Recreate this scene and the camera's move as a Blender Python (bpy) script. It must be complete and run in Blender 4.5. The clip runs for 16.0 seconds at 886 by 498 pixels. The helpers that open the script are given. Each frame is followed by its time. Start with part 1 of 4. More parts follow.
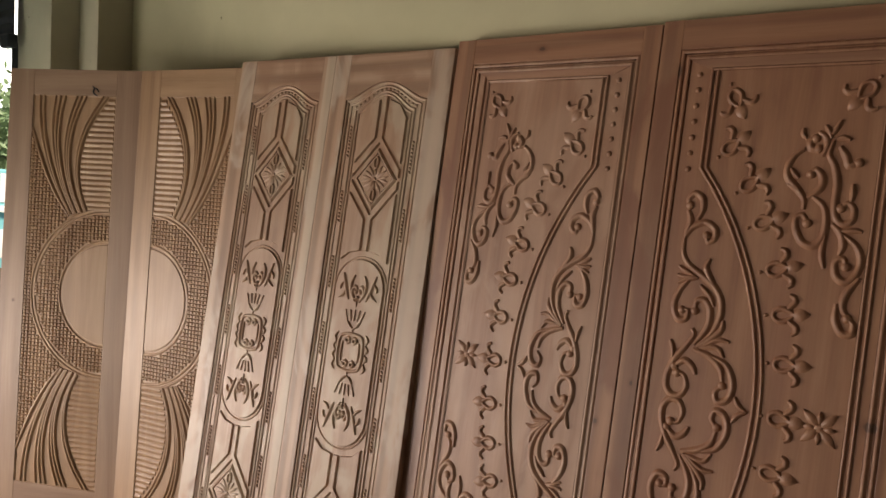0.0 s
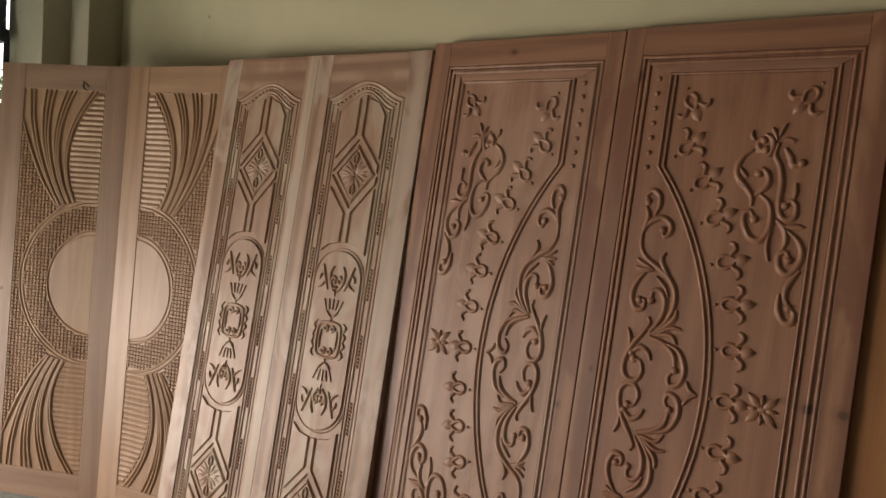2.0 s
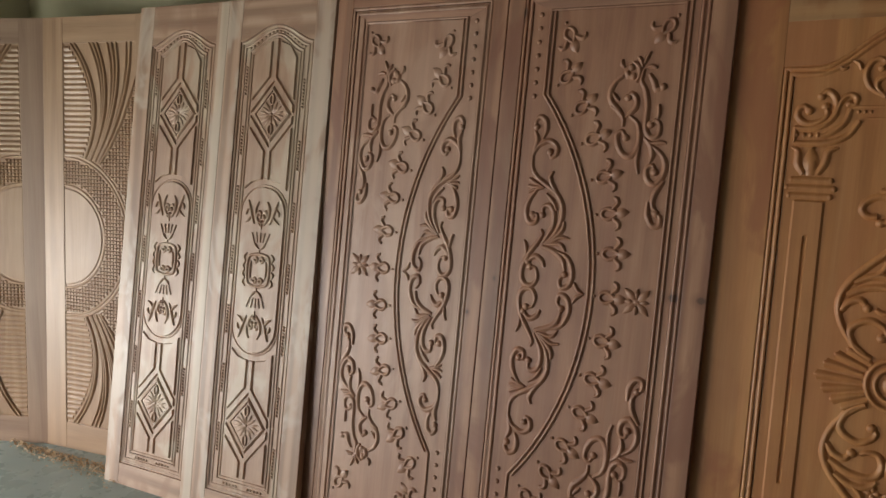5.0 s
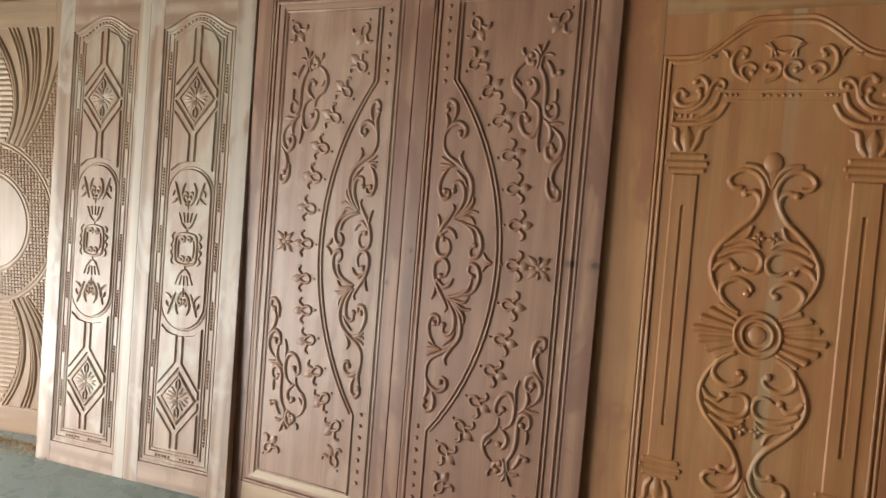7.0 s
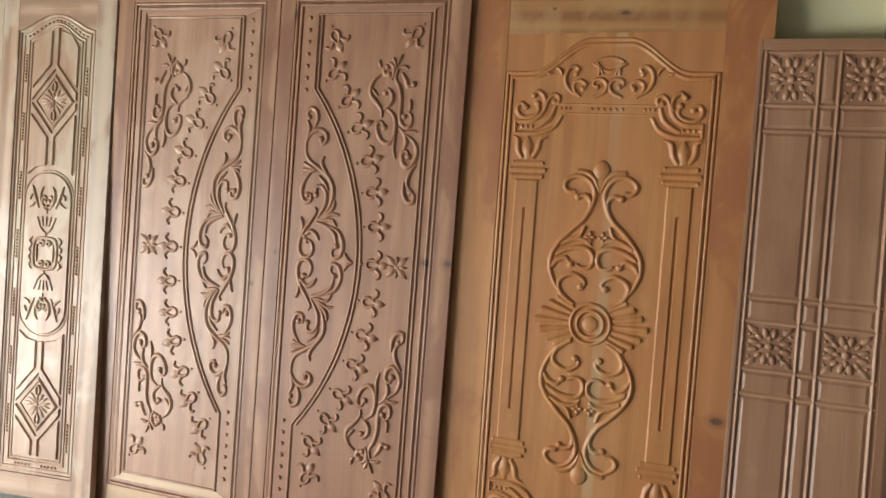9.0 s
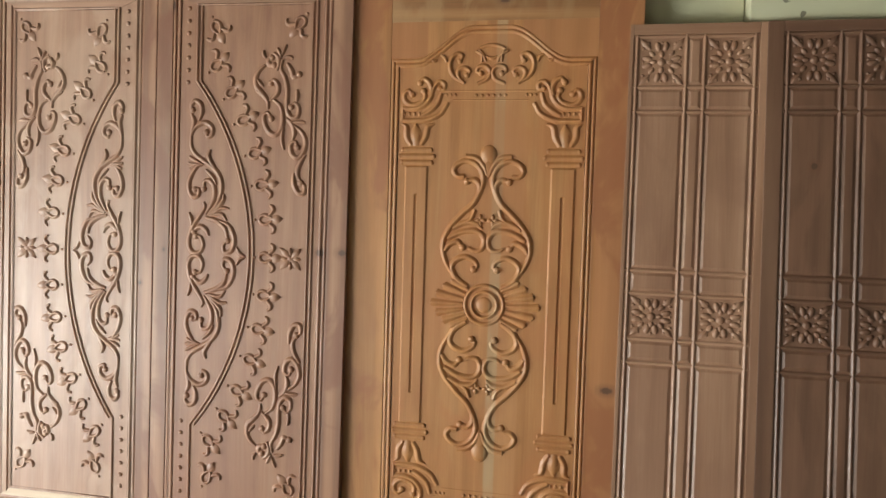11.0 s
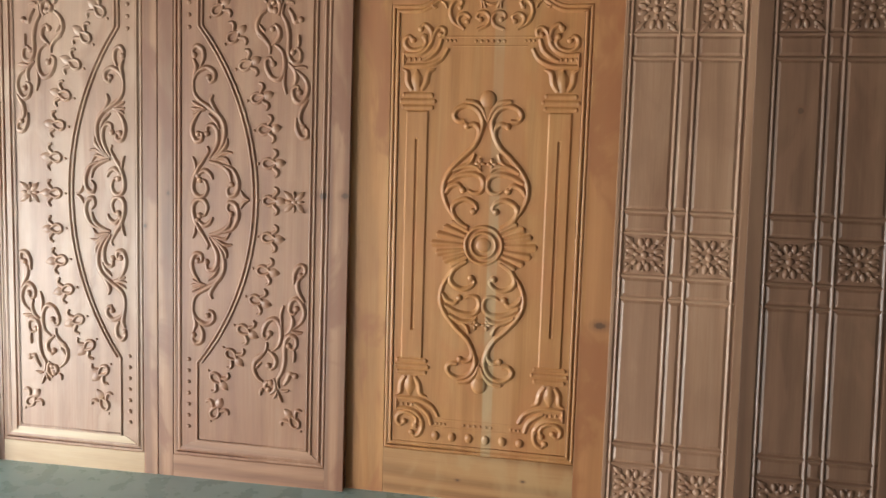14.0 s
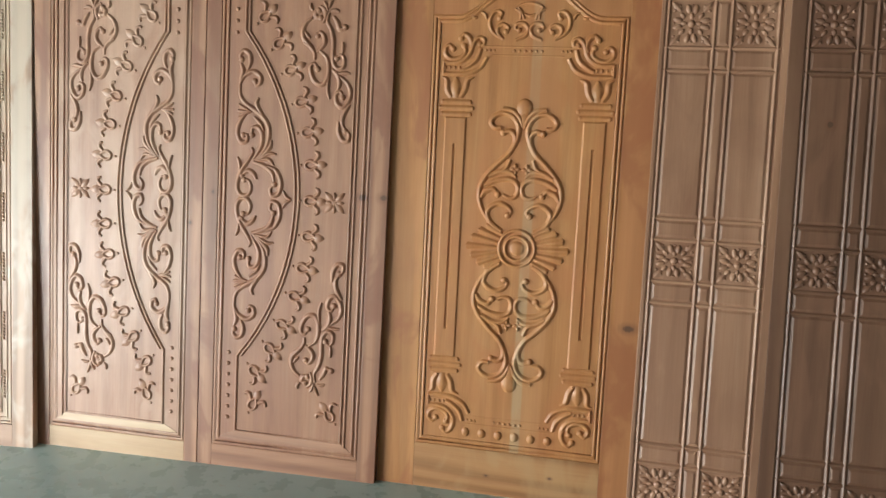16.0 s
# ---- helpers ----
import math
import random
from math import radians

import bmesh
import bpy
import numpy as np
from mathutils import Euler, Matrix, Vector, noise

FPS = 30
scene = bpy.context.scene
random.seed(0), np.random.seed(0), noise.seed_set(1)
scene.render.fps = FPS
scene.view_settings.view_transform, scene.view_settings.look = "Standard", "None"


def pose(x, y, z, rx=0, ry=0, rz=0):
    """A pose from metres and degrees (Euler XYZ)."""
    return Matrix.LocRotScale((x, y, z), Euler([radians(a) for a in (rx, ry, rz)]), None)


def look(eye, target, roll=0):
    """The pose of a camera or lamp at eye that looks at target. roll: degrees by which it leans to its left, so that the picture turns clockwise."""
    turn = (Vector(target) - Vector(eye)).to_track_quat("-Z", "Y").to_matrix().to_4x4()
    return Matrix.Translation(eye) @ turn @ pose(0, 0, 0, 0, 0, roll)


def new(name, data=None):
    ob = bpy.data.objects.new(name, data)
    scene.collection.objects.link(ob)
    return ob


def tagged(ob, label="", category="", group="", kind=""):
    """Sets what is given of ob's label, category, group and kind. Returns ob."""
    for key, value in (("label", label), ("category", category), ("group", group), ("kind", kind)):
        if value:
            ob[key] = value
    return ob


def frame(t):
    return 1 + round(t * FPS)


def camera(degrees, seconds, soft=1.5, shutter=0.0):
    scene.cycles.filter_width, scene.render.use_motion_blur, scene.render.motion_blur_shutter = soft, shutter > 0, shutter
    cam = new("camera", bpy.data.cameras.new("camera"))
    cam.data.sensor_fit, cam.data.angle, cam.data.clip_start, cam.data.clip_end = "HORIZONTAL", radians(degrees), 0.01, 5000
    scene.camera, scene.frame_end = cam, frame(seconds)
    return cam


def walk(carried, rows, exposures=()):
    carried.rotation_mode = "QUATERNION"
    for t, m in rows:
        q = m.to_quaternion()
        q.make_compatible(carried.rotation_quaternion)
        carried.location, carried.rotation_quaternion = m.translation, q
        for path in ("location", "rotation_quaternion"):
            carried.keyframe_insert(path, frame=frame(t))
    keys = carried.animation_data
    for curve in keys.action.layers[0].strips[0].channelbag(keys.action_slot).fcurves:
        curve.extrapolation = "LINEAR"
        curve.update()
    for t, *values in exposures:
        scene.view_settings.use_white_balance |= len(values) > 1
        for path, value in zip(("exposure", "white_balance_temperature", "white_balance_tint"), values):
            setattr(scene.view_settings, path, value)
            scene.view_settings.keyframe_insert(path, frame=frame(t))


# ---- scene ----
cam = camera(57.68, 16.0, soft=1.6)
ROWS = [
    (0, 1.0243, 1.1507, 1.5951, 38.801, -4.000, -3.049),
    (0.5, 1.0251, 1.1447, 1.5873, 39.068, -3.780, -3.346),
    (1, 1.0399, 1.1155, 1.5822, 38.877, -3.713, -3.654),
    (1.5, 1.0814, 1.0795, 1.5741, 38.342, -3.692, -3.852),
    (2, 1.1430, 1.0765, 1.5759, 37.975, -3.849, -3.873),
    (2.5, 1.2390, 1.0490, 1.5643, 37.646, -4.295, -3.632),
    (3, 1.3061, 1.0479, 1.5645, 37.811, -5.272, -3.167),
    (3.5, 1.3307, 1.0228, 1.5529, 37.541, -6.022, -2.671),
    (6, 1.3917, 0.8236, 1.5971, 29.378, -9.454, -0.445),
    (6.5, 1.4317, 0.7906, 1.5840, 28.431, -9.421, -0.431),
    (7, 1.5004, 0.7323, 1.5670, 27.751, -9.234, -0.877),
    (7.5, 1.5605, 0.6858, 1.5786, 26.085, -9.087, -1.173),
    (8, 1.6044, 0.6577, 1.5929, 23.540, -9.155, -1.489),
    (8.5, 1.6187, 0.6301, 1.6042, 21.395, -9.306, -1.558),
    (9, 1.6318, 0.6055, 1.5960, 19.175, -9.039, -1.561),
    (9.5, 1.6475, 0.5881, 1.6165, 17.162, -9.418, -1.309),
    (10, 1.6547, 0.5792, 1.5977, 15.252, -9.228, -1.076),
    (12.5, 1.6667, 0.5786, 1.5737, 8.883, -11.585, 0.949),
    (13, 1.6789, 0.5648, 1.5662, 9.437, -12.556, 0.796),
    (13.5, 1.6471, 0.5029, 1.5609, 9.743, -12.686, 0.237),
    (14, 1.5749, 0.4550, 1.5771, 9.585, -13.086, -0.343),
    (14.5, 1.5460, 0.4231, 1.5849, 9.952, -13.347, -0.546),
    (15, 1.5106, 0.3838, 1.5888, 10.254, -13.238, -0.931),
    (15.5, 1.5189, 0.3657, 1.5892, 10.727, -13.008, -1.259),
    (16, 1.5250, 0.3479, 1.5956, 10.991, -12.919, -1.306),
]
EXPOSURES = [(0.0, 0.81, 7800, 22), (3.5, 0.72, 7500, 19), (6.0, 1.46, 6300, 6), (7.5, 1.80, 6300, 6), (9.0, 2.08, 6550, 8), (10.0, 2.09, 6450, 6), (12.5, 2.36, 6150, 2), (16.0, 2.36, 6050, 2)]
walk(cam, [(t, pose(x, y, z, 90 + pitch, roll, yaw)) for t, x, y, z, yaw, pitch, roll in ROWS], EXPOSURES)

# ---- world and light: overcast daylight through the open shop front on the west side ----
world = bpy.data.worlds.new("sky")
scene.world = world
world.use_nodes = True
wn = world.node_tree.nodes
sky = wn.new("ShaderNodeTexSky")
sky.sky_type, sky.sun_disc = "NISHITA", False
sky.sun_elevation, sky.sun_rotation = radians(54), radians(128)
world.node_tree.links.new(sky.outputs[0], wn["Background"].inputs[0])
wn["Background"].inputs[1].default_value = 0.15

sun = new("sun", bpy.data.lights.new("sun", "SUN"))
sun.data.energy, sun.data.angle, sun.data.color = 4.5, radians(12), (1.0, 0.96, 0.9)
sun.matrix_world = look((5, -4, 9), (0, 0, 0))

front = new("shop_front_daylight", bpy.data.lights.new("shop_front_daylight", "AREA"))
front.data.shape, front.data.size, front.data.size_y = "RECTANGLE", 4.6, 0.9
front.data.energy, front.data.color = 150, (1.0, 0.985, 0.96)
front.matrix_world = look((-4.12, -0.6, 0.50), (0, -0.6, -1.5))


# ---- materials ----
def shader(name, rough=0.6, metal=0.0, spec=0.4):
    m = bpy.data.materials.new(name)
    m.use_nodes = True
    b = m.node_tree.nodes["Principled BSDF"]
    b.inputs["Roughness"].default_value = rough
    b.inputs["Metallic"].default_value = metal
    b.inputs["Specular IOR Level"].default_value = spec
    return m, m.node_tree.nodes, m.node_tree.links, b


def noise_tex(n, l, vec, scale, detail=4.0, rough=0.55, distort=0.0):
    t = n.new("ShaderNodeTexNoise")
    t.inputs["Scale"].default_value, t.inputs["Detail"].default_value = scale, detail
    t.inputs["Roughness"].default_value, t.inputs["Distortion"].default_value = rough, distort
    l.new(vec, t.inputs["Vector"])
    return t.outputs["Fac"]


def ramp(n, l, fac, stops):
    r = n.new("ShaderNodeValToRGB")
    e = r.color_ramp.elements
    while len(e) < len(stops):
        e.new(0.5)
    for k, (p, c) in enumerate(stops):
        e[k].position, e[k].color = p, (*c, 1)
    l.new(fac, r.inputs[0])
    return r.outputs[0]


def mix(n, l, fac, a, b, mode="MIX"):
    m = n.new("ShaderNodeMix")
    m.data_type, m.blend_type = "RGBA", mode
    if isinstance(fac, float):
        m.inputs["Factor"].default_value = fac
    else:
        l.new(fac, m.inputs["Factor"])
    for sock, v in (("A", a), ("B", b)):
        i = [s for s in m.inputs if s.name == sock and s.type == "RGBA"][0]
        if isinstance(v, tuple):
            i.default_value = (*v, 1)
        else:
            l.new(v, i)
    return [o for o in m.outputs if o.type == "RGBA"][0]


def maths(n, l, op, a, b=0.0, c=0.0):
    m = n.new("ShaderNodeMath")
    m.operation = op
    for k, v in enumerate((a, b, c)):
        if isinstance(v, (int, float)):
            m.inputs[k].default_value = v
        else:
            l.new(v, m.inputs[k])
    return m.outputs[0]


def smooth(n, l, v, a, b):
    m = n.new("ShaderNodeMapRange")
    m.interpolation_type = "SMOOTHSTEP"
    m.inputs["From Min"].default_value, m.inputs["From Max"].default_value = a, b
    l.new(v, m.inputs["Value"])
    return m.outputs["Result"]


def bump(n, l, b, height, strength, dist):
    k = n.new("ShaderNodeBump")
    k.inputs["Strength"].default_value, k.inputs["Distance"].default_value = strength, dist
    l.new(height, k.inputs["Height"])
    l.new(k.outputs[0], b.inputs["Normal"])


def wood(name, dark, mid, light, seed, across=False, knots=(), bands=(), stain=None, rough=0.44, bold=0.0):
    """Sanded bare hardwood: figure along z (or along x for rails), fine pores, knots, boards of other tone."""
    m, n, l, b = shader(name, rough, 0.0, 0.6)
    tc = n.new("ShaderNodeTexCoord")
    mp = n.new("ShaderNodeMapping")
    mp.inputs["Location"].default_value = (seed * 3.7, seed * 1.3, seed * 2.1)
    mp.inputs["Scale"].default_value = (0.35, 4, 5) if across else (5, 4, 0.35)
    l.new(tc.outputs["Object"], mp.inputs["Vector"])
    fig = noise_tex(n, l, mp.outputs[0], 2.2, 5, 0.6, 1.3)
    col = ramp(n, l, fig, [(0.28, dark), (0.5, mid), (0.72, light)])
    if bold:
        mb = n.new("ShaderNodeMapping")
        mb.inputs["Location"].default_value = (seed * 1.9, seed, seed * 0.4)
        mb.inputs["Scale"].default_value = (0.6, 6, 9) if across else (9, 6, 0.6)
        mb.inputs["Rotation"].default_value = (0, 0.06, 0)
        l.new(tc.outputs["Object"], mb.inputs["Vector"])
        wave = n.new("ShaderNodeTexWave")
        wave.wave_type, wave.bands_direction, wave.wave_profile = "BANDS", "Z" if across else "X", "SIN"
        wave.inputs["Scale"].default_value, wave.inputs["Distortion"].default_value = 0.45, 13.0
        wave.inputs["Detail"].default_value, wave.inputs["Detail Scale"].default_value = 3.0, 0.7
        l.new(mb.outputs[0], wave.inputs["Vector"])
        col = mix(n, l, bold, col, ramp(n, l, wave.outputs["Fac"], [(0.15, tuple(0.62 * c for c in dark)), (0.5, mid), (0.85, tuple(1.12 * c for c in light))]))
    mf = n.new("ShaderNodeMapping")
    mf.inputs["Location"].default_value = (seed, 0, seed)
    mf.inputs["Scale"].default_value = (3, 60, 130) if across else (130, 60, 3)
    l.new(tc.outputs["Object"], mf.inputs["Vector"])
    fine = noise_tex(n, l, mf.outputs[0], 1.6, 3, 0.6)
    col = mix(n, l, 0.22, col, ramp(n, l, fine, [(0.3, (0.62, 0.55, 0.5)), (0.62, (1.0, 1.0, 1.0))]), "MULTIPLY")
    blot = noise_tex(n, l, tc.outputs["Object"], 3.1, 3, 0.5)
    col = mix(n, l, 0.3, col, ramp(n, l, blot, [(0.35, (0.7, 0.66, 0.62)), (0.65, (1.0, 1.0, 1.0))]), "MULTIPLY")
    sep = n.new("ShaderNodeSeparateXYZ")
    l.new(tc.outputs["Object"], sep.inputs[0])
    for x0, x1, c, amount in bands:
        inside = maths(n, l, "MULTIPLY", smooth(n, l, sep.outputs["X"], x0 - 0.004, x0 + 0.004), smooth(n, l, sep.outputs["X"], x1 + 0.004, x1 - 0.004))
        col = mix(n, l, maths(n, l, "MULTIPLY", inside, amount), col, c)
    if stain:
        ms = n.new("ShaderNodeMapping")
        ms.inputs["Location"].default_value = (seed * 0.7, 2, seed)
        ms.inputs["Scale"].default_value = (3.5, 3, 1.6)
        l.new(tc.outputs["Object"], ms.inputs["Vector"])
        col = mix(n, l, maths(n, l, "MULTIPLY", smooth(n, l, noise_tex(n, l, ms.outputs[0], 1.5, 4, 0.55, 0.9), 0.47, 0.60), stain[1]), col, stain[0])
    for kx, kz, kr, stretch in knots:
        dx = maths(n, l, "MULTIPLY", maths(n, l, "SUBTRACT", sep.outputs["X"], kx), 1.0 / stretch)
        dz = maths(n, l, "SUBTRACT", sep.outputs["Z"], kz)
        d = maths(n, l, "SQRT", maths(n, l, "ADD", maths(n, l, "MULTIPLY", dx, dx), maths(n, l, "MULTIPLY", dz, dz)))
        d = maths(n, l, "ADD", d, maths(n, l, "MULTIPLY", maths(n, l, "SUBTRACT", blot, 0.5), kr * 0.8))
        d = maths(n, l, "ADD", d, maths(n, l, "MULTIPLY", maths(n, l, "SUBTRACT", fine, 0.5), kr * 0.7))
        col = mix(n, l, maths(n, l, "MULTIPLY", smooth(n, l, d, kr * 1.9, kr * 0.7), 0.5), col, (0.17, 0.07, 0.035))
        col = mix(n, l, maths(n, l, "MULTIPLY", smooth(n, l, d, kr * 0.8, kr * 0.45), 0.8), col, (0.075, 0.036, 0.02))
    l.new(col, b.inputs["Base Color"])
    l.new(ramp(n, l, fine, [(0.3, (rough + 0.12,) * 3), (0.7, (rough - 0.05,) * 3)]), b.inputs["Roughness"])
    bump(n, l, b, fine, 0.25, 0.0006)
    return m


def plaster(name, c1, c2, seed=0.0):
    m, n, l, b = shader(name, 0.8, 0.0, 0.25)
    tc = n.new("ShaderNodeTexCoord")
    mp = n.new("ShaderNodeMapping")
    mp.inputs["Location"].default_value = (seed, seed, 0)
    l.new(tc.outputs["Object"], mp.inputs["Vector"])
    big = noise_tex(n, l, mp.outputs[0], 1.7, 5, 0.6, 0.5)
    fine = noise_tex(n, l, mp.outputs[0], 38, 3, 0.6)
    specks = smooth(n, l, noise_tex(n, l, mp.outputs[0], 22, 1, 0.4), 0.765, 0.79)
    col = mix(n, l, maths(n, l, "MULTIPLY", specks, 0.7), ramp(n, l, big, [(0.3, c1), (0.7, c2)]), (0.07, 0.05, 0.035))
    l.new(col, b.inputs["Base Color"])
    bump(n, l, b, fine, 0.25, 0.002)
    return m


def plain(name, c1, c2, rough, scale=8.0, metal=0.0, relief=0.1):
    m, n, l, b = shader(name, rough, metal)
    tc = n.new("ShaderNodeTexCoord")
    a = noise_tex(n, l, tc.outputs["Object"], scale, 4, 0.6)
    l.new(ramp(n, l, a, [(0.3, c1), (0.7, c2)]), b.inputs["Base Color"])
    bump(n, l, b, noise_tex(n, l, tc.outputs["Object"], scale * 9, 2), relief, 0.002)
    return m


def concrete():
    m, n, l, b = shader("concrete_floor", 0.3, 0.0, 0.5)
    tc = n.new("ShaderNodeTexCoord")
    big = noise_tex(n, l, tc.outputs["Object"], 1.3, 6, 0.62, 0.4)
    mid = noise_tex(n, l, tc.outputs["Object"], 9, 4, 0.6)
    dust = smooth(n, l, noise_tex(n, l, tc.outputs["Object"], 34, 2, 0.5), 0.66, 0.72)
    col = ramp(n, l, big, [(0.3, (0.33, 0.42, 0.39)), (0.7, (0.43, 0.53, 0.49))])
    col = mix(n, l, 0.3, col, ramp(n, l, mid, [(0.3, (0.6, 0.6, 0.6)), (0.7, (1.0, 1.0, 1.0))]), "MULTIPLY")
    col = mix(n, l, maths(n, l, "MULTIPLY", dust, 0.3), col, (0.36, 0.29, 0.2))
    l.new(col, b.inputs["Base Color"])
    l.new(ramp(n, l, mid, [(0.3, (0.2,) * 3), (0.7, (0.38,) * 3)]), b.inputs["Roughness"])
    bump(n, l, b, mid, 0.12, 0.003)
    return m


WALL = plaster("cream_wall_paint", (0.53, 0.50, 0.325), (0.62, 0.585, 0.39))
PIER = plaster("pale_pier_paint", (0.48, 0.445, 0.33), (0.57, 0.53, 0.40), 3.0)
# ceiling and unseen walls: colour chosen dark to cut the fill light
CEIL = plaster("low_bounce_ceiling", (0.10, 0.09, 0.075), (0.16, 0.145, 0.12), 5.0)
LOW_BOUNCE = plaster("low_bounce_wall", (0.20, 0.18, 0.155), (0.28, 0.255, 0.22), 7.0)
FLOOR = concrete()
YARD = plain("yard_ground", (0.30, 0.28, 0.24), (0.42, 0.4, 0.35), 0.9, 3.0)
STEEL = plain("shutter_steel", (0.035, 0.045, 0.055), (0.06, 0.07, 0.08), 0.45, 14.0, 0.6)
TEAL = plain("teal_paint", (0.10, 0.38, 0.40), (0.16, 0.46, 0.47), 0.5)
POSTER = plain("pale_poster", (0.62, 0.62, 0.58), (0.75, 0.74, 0.7), 0.6)
REDMARK = plain("red_print", (0.5, 0.1, 0.06), (0.6, 0.16, 0.1), 0.6)
GREENMARK = plain("green_print", (0.05, 0.3, 0.12), (0.1, 0.4, 0.18), 0.6)
LEAF = plain("foliage", (0.07, 0.12, 0.05), (0.12, 0.2, 0.08), 0.6, 20.0)
BARK = plain("bark", (0.1, 0.07, 0.05), (0.2, 0.15, 0.1), 0.9, 15.0)
RUBBER = plain("tyre_rubber", (0.02, 0.02, 0.02), (0.035, 0.035, 0.035), 0.8)
DUST = plain("sawdust", (0.54, 0.38, 0.22), (0.68, 0.51, 0.33), 0.9, 60.0)

A_WOOD = dict(dark=(0.29, 0.16, 0.080), mid=(0.375, 0.220, 0.118), light=(0.44, 0.276, 0.157))
A_STILE = dict(dark=(0.25, 0.142, 0.088), mid=(0.315, 0.19, 0.12), light=(0.38, 0.243, 0.16))
B_WOOD = dict(dark=(0.32, 0.182, 0.115), mid=(0.42, 0.256, 0.165), light=(0.505, 0.345, 0.24))
C_WOOD = dict(dark=(0.24, 0.106, 0.060), mid=(0.335, 0.160, 0.088), light=(0.405, 0.218, 0.129))
# Left lily leaf: paler wood, part own tone, part sheen put into the colour
C_PALE_SHEEN = dict(dark=(0.275, 0.138, 0.084), mid=(0.37, 0.195, 0.120), light=(0.44, 0.258, 0.167))
D_WOOD = dict(dark=(0.33, 0.126, 0.038), mid=(0.435, 0.187, 0.060), light=(0.51, 0.25, 0.093))
E_WOOD = dict(dark=(0.27, 0.130, 0.072), mid=(0.365, 0.192, 0.111), light=(0.445, 0.255, 0.158))


# ---- building blocks ----
FLAT = {"stile", "top_rail", "bottom_rail", "raised_field", "stem", "diamond", "oval_field", "half_disc", "column_shaft",
        "arched_head", "body", "counter", "poster", "print_mark", "bottom_bar", "end_lock", "guide_rail"}

def part(name, bm, material, parent, label="", flat=None):
    me = bpy.data.meshes.new(name)
    bm.to_mesh(me)
    bm.free()
    me.materials.append(material)
    if flat is None:
        flat = name in FLAT
    if not flat:
        for p in me.polygons:
            p.use_smooth = True
    ob = new(name, me)
    ob.parent = parent
    if label:
        tagged(ob, label)
    return ob


def thing(name, label, category, group="", kind="", m=None):
    ob = tagged(new(name), label, category, group, kind)
    ob.empty_display_size = 0.1
    if m is not None:
        ob.matrix_world = m
    return ob


def slab(bm, x0, x1, y0, y1, z0, z1, bevel=0.003):
    """A bevelled board between two corners, added to bm."""
    made = bmesh.ops.create_cube(bm, size=1.0)
    for v in made["verts"]:
        v.co = Vector((x0 + (v.co.x + 0.5) * (x1 - x0), y0 + (v.co.y + 0.5) * (y1 - y0), z0 + (v.co.z + 0.5) * (z1 - z0)))
    if bevel:
        edges = {e for v in made["verts"] for e in v.link_edges}
        bmesh.ops.bevel(bm, geom=list(edges), offset=bevel, segments=2, profile=0.6, affect="EDGES")
    return bm


def board(*args, **kw):
    return slab(bmesh.new(), *args, **kw)


def spline(pts, step=0.006):
    """Points along a smooth curve through pts."""
    if len(pts) < 3:
        return [Vector(p) for p in pts]
    p = [Vector(q) for q in pts]
    closed = (p[0] - p[-1]).length < 1e-6
    out = []
    for k in range(len(p) - 1):
        a = p[k - 1] if k else (p[-2] if closed else 2 * p[0] - p[1])
        b, c = p[k], p[k + 1]
        d = p[k + 2] if k + 2 < len(p) else (p[1] if closed else 2 * p[-1] - p[-2])
        n = max(2, int((c - b).length / step))
        for j in range(n):
            t = j / n
            out.append(0.5 * ((2 * b) + (c - a) * t + (2 * a - 5 * b + 4 * c - d) * t * t + (3 * b - a - 3 * c + d) * t ** 3))
    out.append(p[-1])
    return out


PROFILE = ((-1.12, -0.06), (-0.8, 0.26), (-0.42, 0.80), (0.0, 1.0), (0.42, 0.80), (0.8, 0.26), (1.12, -0.06))
DEPTH = 0.7


def cornered(pts):
    """The straight runs between pts, with close points at every corner, so that the shading bends only there."""
    p = [Vector(q) for q in pts]
    out = [p[0]]
    for a, b in zip(p, p[1:]):
        d = b - a
        if d.length > 0.02:
            step = d.normalized() * 0.003
            out += [a + step, b - step]
        out.append(b)
    return out


